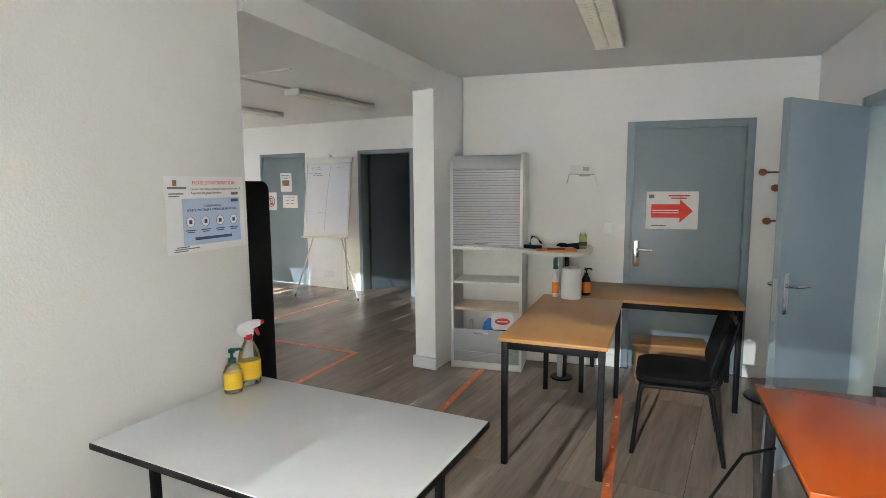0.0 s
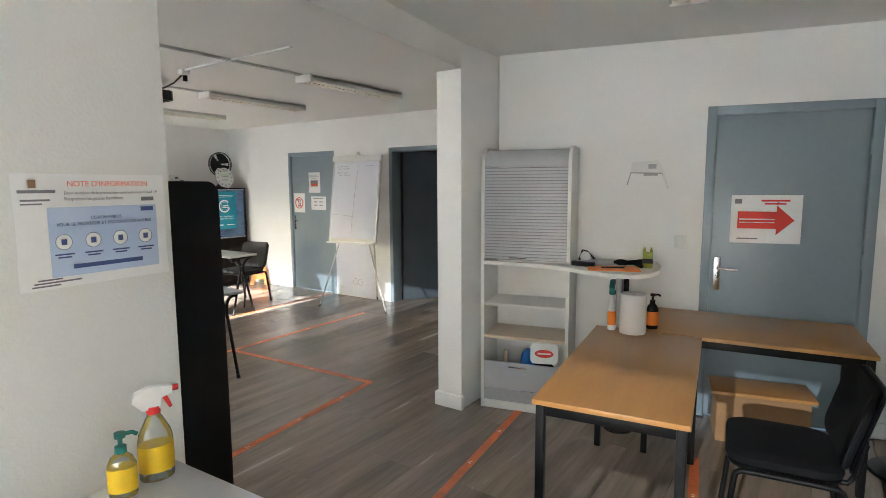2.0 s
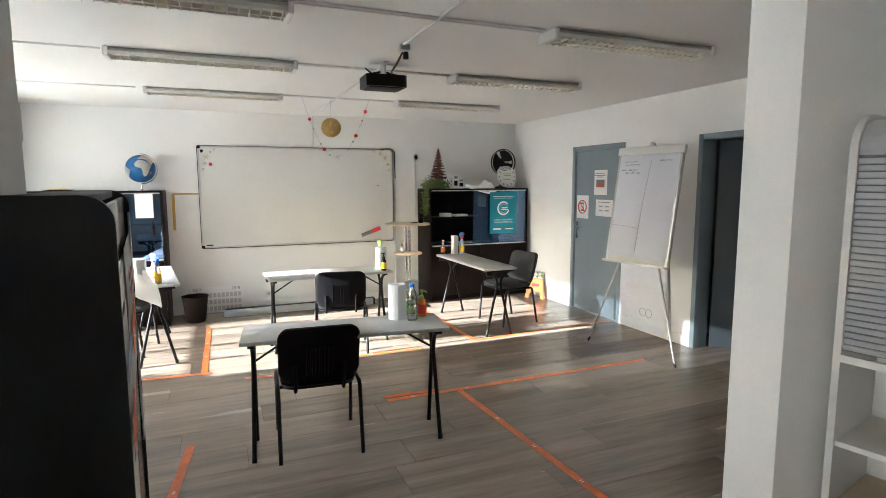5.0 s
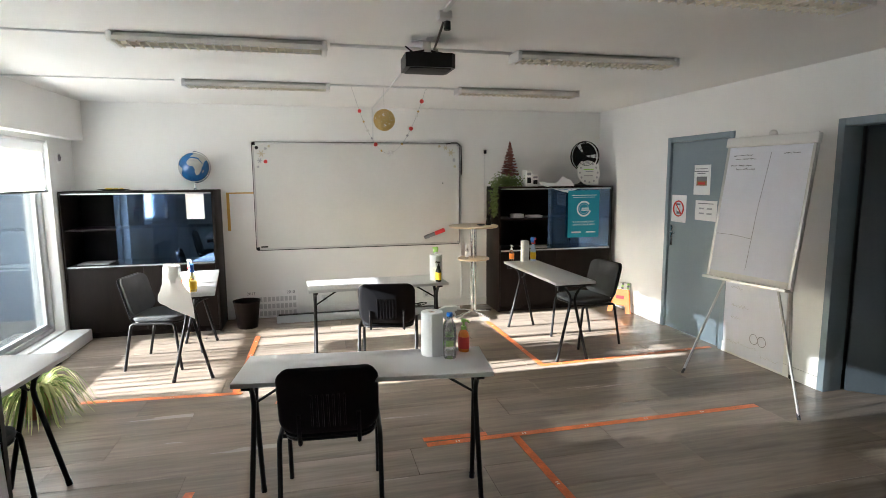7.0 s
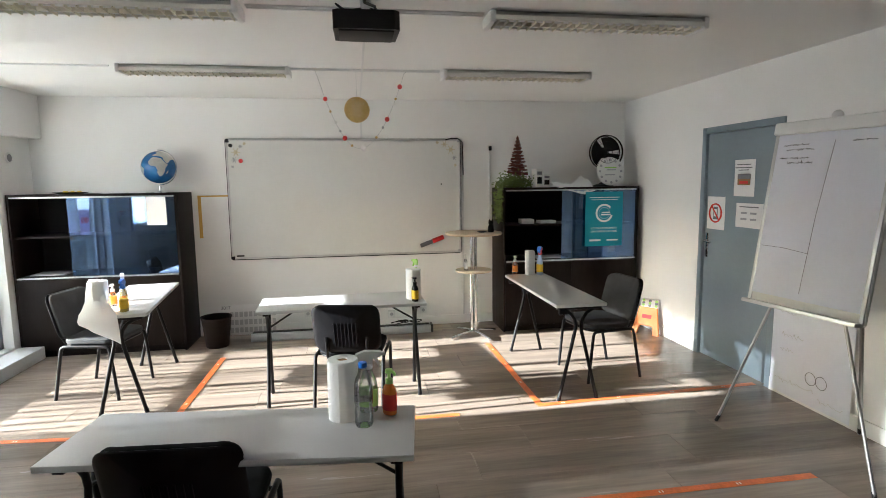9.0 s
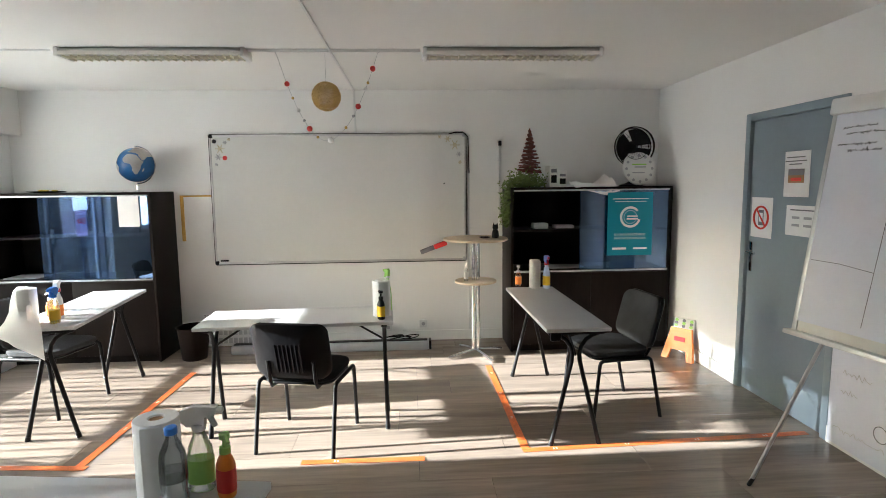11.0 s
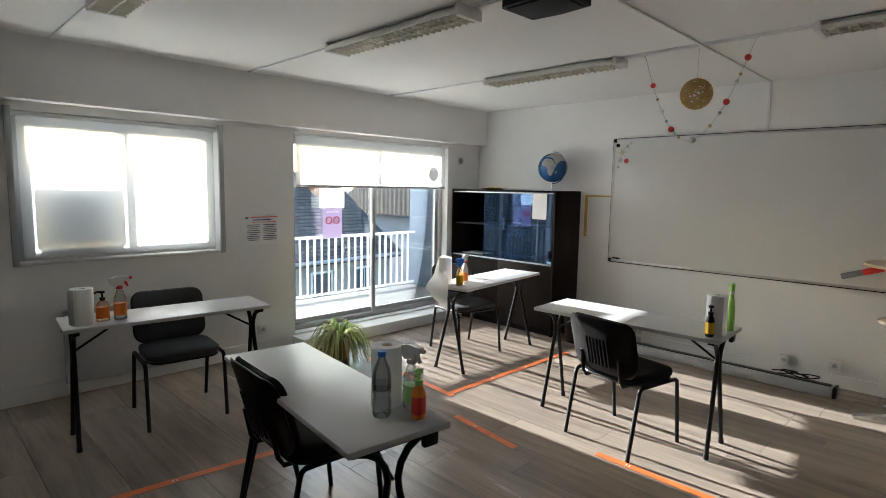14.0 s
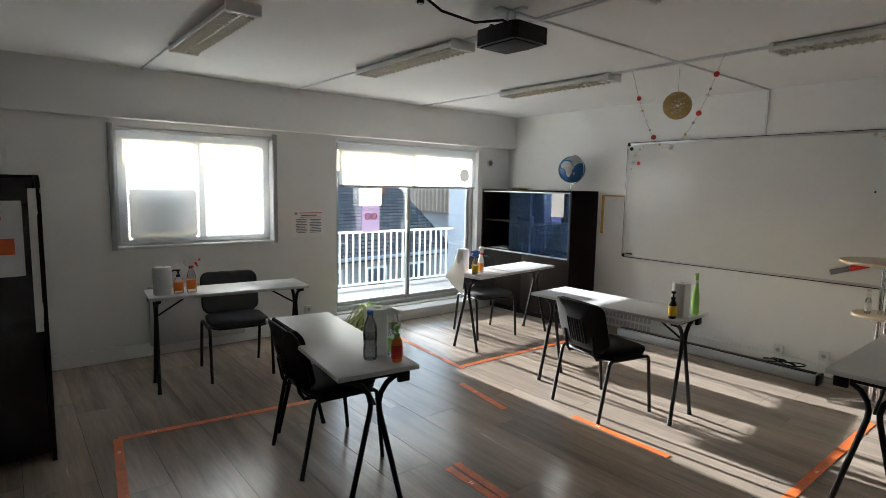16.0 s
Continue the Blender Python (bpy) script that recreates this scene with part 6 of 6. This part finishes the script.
# ---- window wall ----
heater = thing("radiator", "flat grey-white panel heater under the window", "radiator", pose(-3.87, WINDOW, 0))
part("panel", box(B(), (-0.42, 0.03, 0.10), (0.42, 0.085, 0.64), 0.012), GREYTOP, heater)
for s in (-1, 1):
    part("bracket", box(B(), (s * 0.3 - 0.02, 0.001, 0.2), (s * 0.3 + 0.02, 0.03, 0.6)), GREYPANEL, heater)
nb = sheet("notice", "white notice with purple and red print", 0.37, 0.27, pose(-5.01, WINDOW, 1.158, 90, 0, 180), PAPER, "notice", 0.008)
bar(nb, 0.02, 0.115, 0.26, 0.008, REDINK, "print_bar", 0.012)
bar(nb, -0.145, 0.11, 0.03, 0.02, GREYINK, "print_bar", 0.012)
bar(nb, 0.0, 0.09, 0.18, 0.009, BLUEINK, "print_bar", 0.012)
bar(nb, 0.02, 0.07, 0.24, 0.005, REDINK, "print_bar", 0.012)
for k in range(9):
    bar(nb, -0.085, 0.045 - 0.017 * k, 0.12 - 0.03 * (k % 3 == 2), 0.007, GREYINK, "print_bar", 0.012)
    bar(nb, 0.075, 0.045 - 0.017 * k, 0.13 - 0.04 * (k % 4 == 1), 0.007, GREYINK if k % 3 else BLUEINK, "print_bar", 0.012)
GY = 0.565
VIOLET = cloth("violet_paper", (0.5, 0.44, 0.56), 0.45)
BACKLIT = cloth("thin_white_paper", (0.8, 0.8, 0.8), 0.6)
sheet("paper", "white paper stuck on the balcony door glass", 0.30, 0.2, pose(-5.83, GY, 1.44, 90, 0, 180), BACKLIT, "paper")
vs = sheet("sign", "violet no-smoking sign on the balcony door glass", 0.235, 0.30, pose(-5.835, GY, 1.185, 90, 0, 180), VIOLET, "sign")
for x in (-0.045, 0.045):
    ring(vs, x, 0.03, 0.035, 0.006, REDINK, "prohibition_ring")
    part("prohibition_bar", box(B(), (-0.033, -0.004, 0.008), (0.033, 0.004, 0.0105)), REDINK, vs, "", pose(x, 0.03, 0, 0, 0, -45))
bar(vs, 0, 0.115, 0.15, 0.012, PAPER)
sheet("paper", "large pale paper taped on the window wall", 0.42, 0.75, pose(-2.93, WINDOW, 1.45, 90, 0, 180), WALL, "paper", 0.012)

sp = thing("spider_plant", "spider plant with long striped leaves in pot", "plant", pose(-5.46, 1.24, 0))
part("pot", lathe(B(), [(0.075, 0), (0.08, 0.005), (0.11, 0.17), (0.118, 0.19), (0.1, 0.19), (0.09, 0.15)], seg=24), BROWNWOOD, sp)
part("soil", cyl(B(), (0, 0, 0.14), 0.098, 0.02, 20), DARKIN, sp)
for k in range(150):
    a, L, up = rnd.uniform(0, 2 * math.pi), rnd.uniform(0.22, 0.44), rnd.uniform(1.0, 2.1)
    d = Vector((math.cos(a), math.sin(a), 0))
    s = Vector((-d.y, d.x, 0))
    c0 = Vector((0, 0, 0.16)) + d * rnd.uniform(0.0, 0.06)
    bm = B()
    rows_ = []
    for i in range(8):
        f = i / 7
        c = c0 + d * L * f * 0.85 + Vector((0, 0, 1)) * (L * up * f - L * (up + 0.75) * f * f * 0.95)
        c.z = max(c.z, 0.01)
        w = 0.011 * (1 - f) ** 0.6 * (0.5 + min(1, 4 * f) * 0.5) + 0.0006
        rows_.append((bm.verts.new(c - s * w), bm.verts.new(c + Vector((0, 0, -0.3 * w))), bm.verts.new(c + s * w)))
    for p0, p1 in zip(rows_, rows_[1:]):
        bm.faces.new((p0[0], p0[1], p1[1], p1[0]))
        bm.faces.new((p0[1], p0[2], p1[2], p1[1]))
    part("leaf", bm, LEAF if k % 2 else LEAFPALE, sp)

ext = thing("fire_extinguisher", "red fire extinguisher on the corridor wall", "extinguisher", pose(-4.30, 8.72, 0.62))
part("cylinder", lathe(B(), [(0.07, 0), (0.075, 0.02), (0.075, 0.36), (0.05, 0.42), (0.02, 0.44)], seg=22), REDPLASTIC, ext)
part("valve", box(B(), (-0.015, -0.06, 0.44), (0.015, 0.05, 0.48), 0.005), BLACKPLASTIC, ext)
part("hose", tube(B(), [(0, -0.05, 0.46), (0.09, -0.06, 0.42), (0.1, -0.05, 0.2), (0.09, -0.04, 0.08)], 0.011), BLACKPLASTIC, ext)
part("holder", box(B(), (-0.03, 0.06, 0.1), (0.03, 0.28, 0.14)), GREYPANEL, ext)


# ---- floor tape ----
def strip(p, q, w=0.05, marks=True):
    lift = 0.0008 + 0.0005 * (int(abs(p[0] * 131 + p[1] * 57 + q[1] * 23)) % 5)
    t = thing("tape", "worn orange marking tape on the floor", "tape", None, "floor marking tape")
    p, q = Vector(p), Vector(q)
    d = (q - p).normalized()
    n = Vector((-d.y, d.x)) * w / 2
    steps = max(4, int((q - p).length / 0.05))
    lo, hi = [], []
    for i in range(steps + 1):
        c = p.lerp(q, i / steps)
        a, b = 0.10 * w * noise.noise((c.x * 9, c.y * 9, 1)), 0.10 * w * noise.noise((c.x * 9, c.y * 9, 7))
        lo.append(tuple(c + n * (1 + a / w)))
        hi.append(tuple(c - n * (1 + b / w)))
    part("strip", outline(B(), lo + hi[::-1], 0.0012, "z", lift), TAPE, t)
    if marks:
        L = (q - p).length
        for i in range(int(L / 0.45)):
            c = p + d * (0.2 + 0.45 * i)
            for k in range(2):
                e = c + d * (0.018 * k - 0.009)
                u, v = d * 0.004, n * 0.35
                part("print_mark", outline(B(), [tuple(e - u - v), tuple(e + u - v), tuple(e + u + v), tuple(e - u + v)], 0.0004, "z", lift + 0.0013), TAPEMARK, t)


for p, q in (((-0.02, 3.1), (-0.255, 4.62)), ((-1.235, 3.2), (-1.415, 4.75)), ((-2.52, 3.05), (-2.66, 4.52)), ((-2.66, 4.50), (-4.33, 4.42)),
             ((-4.36, 3.84), (-4.36, 6.30)), ((-5.51, 3.82), (-5.50, 4.53)), ((-5.29, 2.87), (-5.215, 3.44)), ((-2.95, 2.36), (-4.15, 2.50)),
             ((-2.95, 2.36), (-2.86, 3.2)), ((-4.43, 3.83), (-4.415, 4.25)), ((-7.16, 2.575), (-5.55, 2.55)), ((-5.64, 1.44), (-5.54, 2.60)),
             ((-7.12, 5.13), (-5.56, 5.14)), ((-5.555, 5.12), (-5.64, 6.95))):
    strip(p, q)

# ---- floor planks ----
WIDE, LONG, GAP = 0.31, 1.29, 0.0022
floor_ob = bpy.data.objects["floor"]
kept = {}


def plank(x0, x1, y0, y1):
    key = (round(x1 - x0, 3), round(y1 - y0, 3))
    if key not in kept:
        kept[key] = meshed(box(B(), (GAP / 2, GAP / 2, -0.012), (key[0] - GAP / 2, key[1] - GAP / 2, 0.0)), "plank", PLANK)
    o = new("plank", kept[key])
    o.parent, o.location = floor_ob, (x0, y0, 0)


rows = random.Random(5)
x = -8.06
while x < 1.95:
    x1 = x + WIDE
    if x1 < -1.8:
        lo, hi = 0.5, 7.05
        if -4.85 < x + WIDE / 2 < -3.25:
            hi = 9.0
    else:
        lo = -1.8
        hi = min(4.96 + 0.235 * (x + 1.77), -1.75 + (1.865 - x) / 0.1305)
    y = lo - LONG * round(rows.random(), 1)
    while y < hi:
        a, b = max(lo, y), min(hi, y + LONG)
        if b - a > 0.03:
            plank(x, x1, round(a, 2), round(b, 2))
        y += LONG
    x = x1
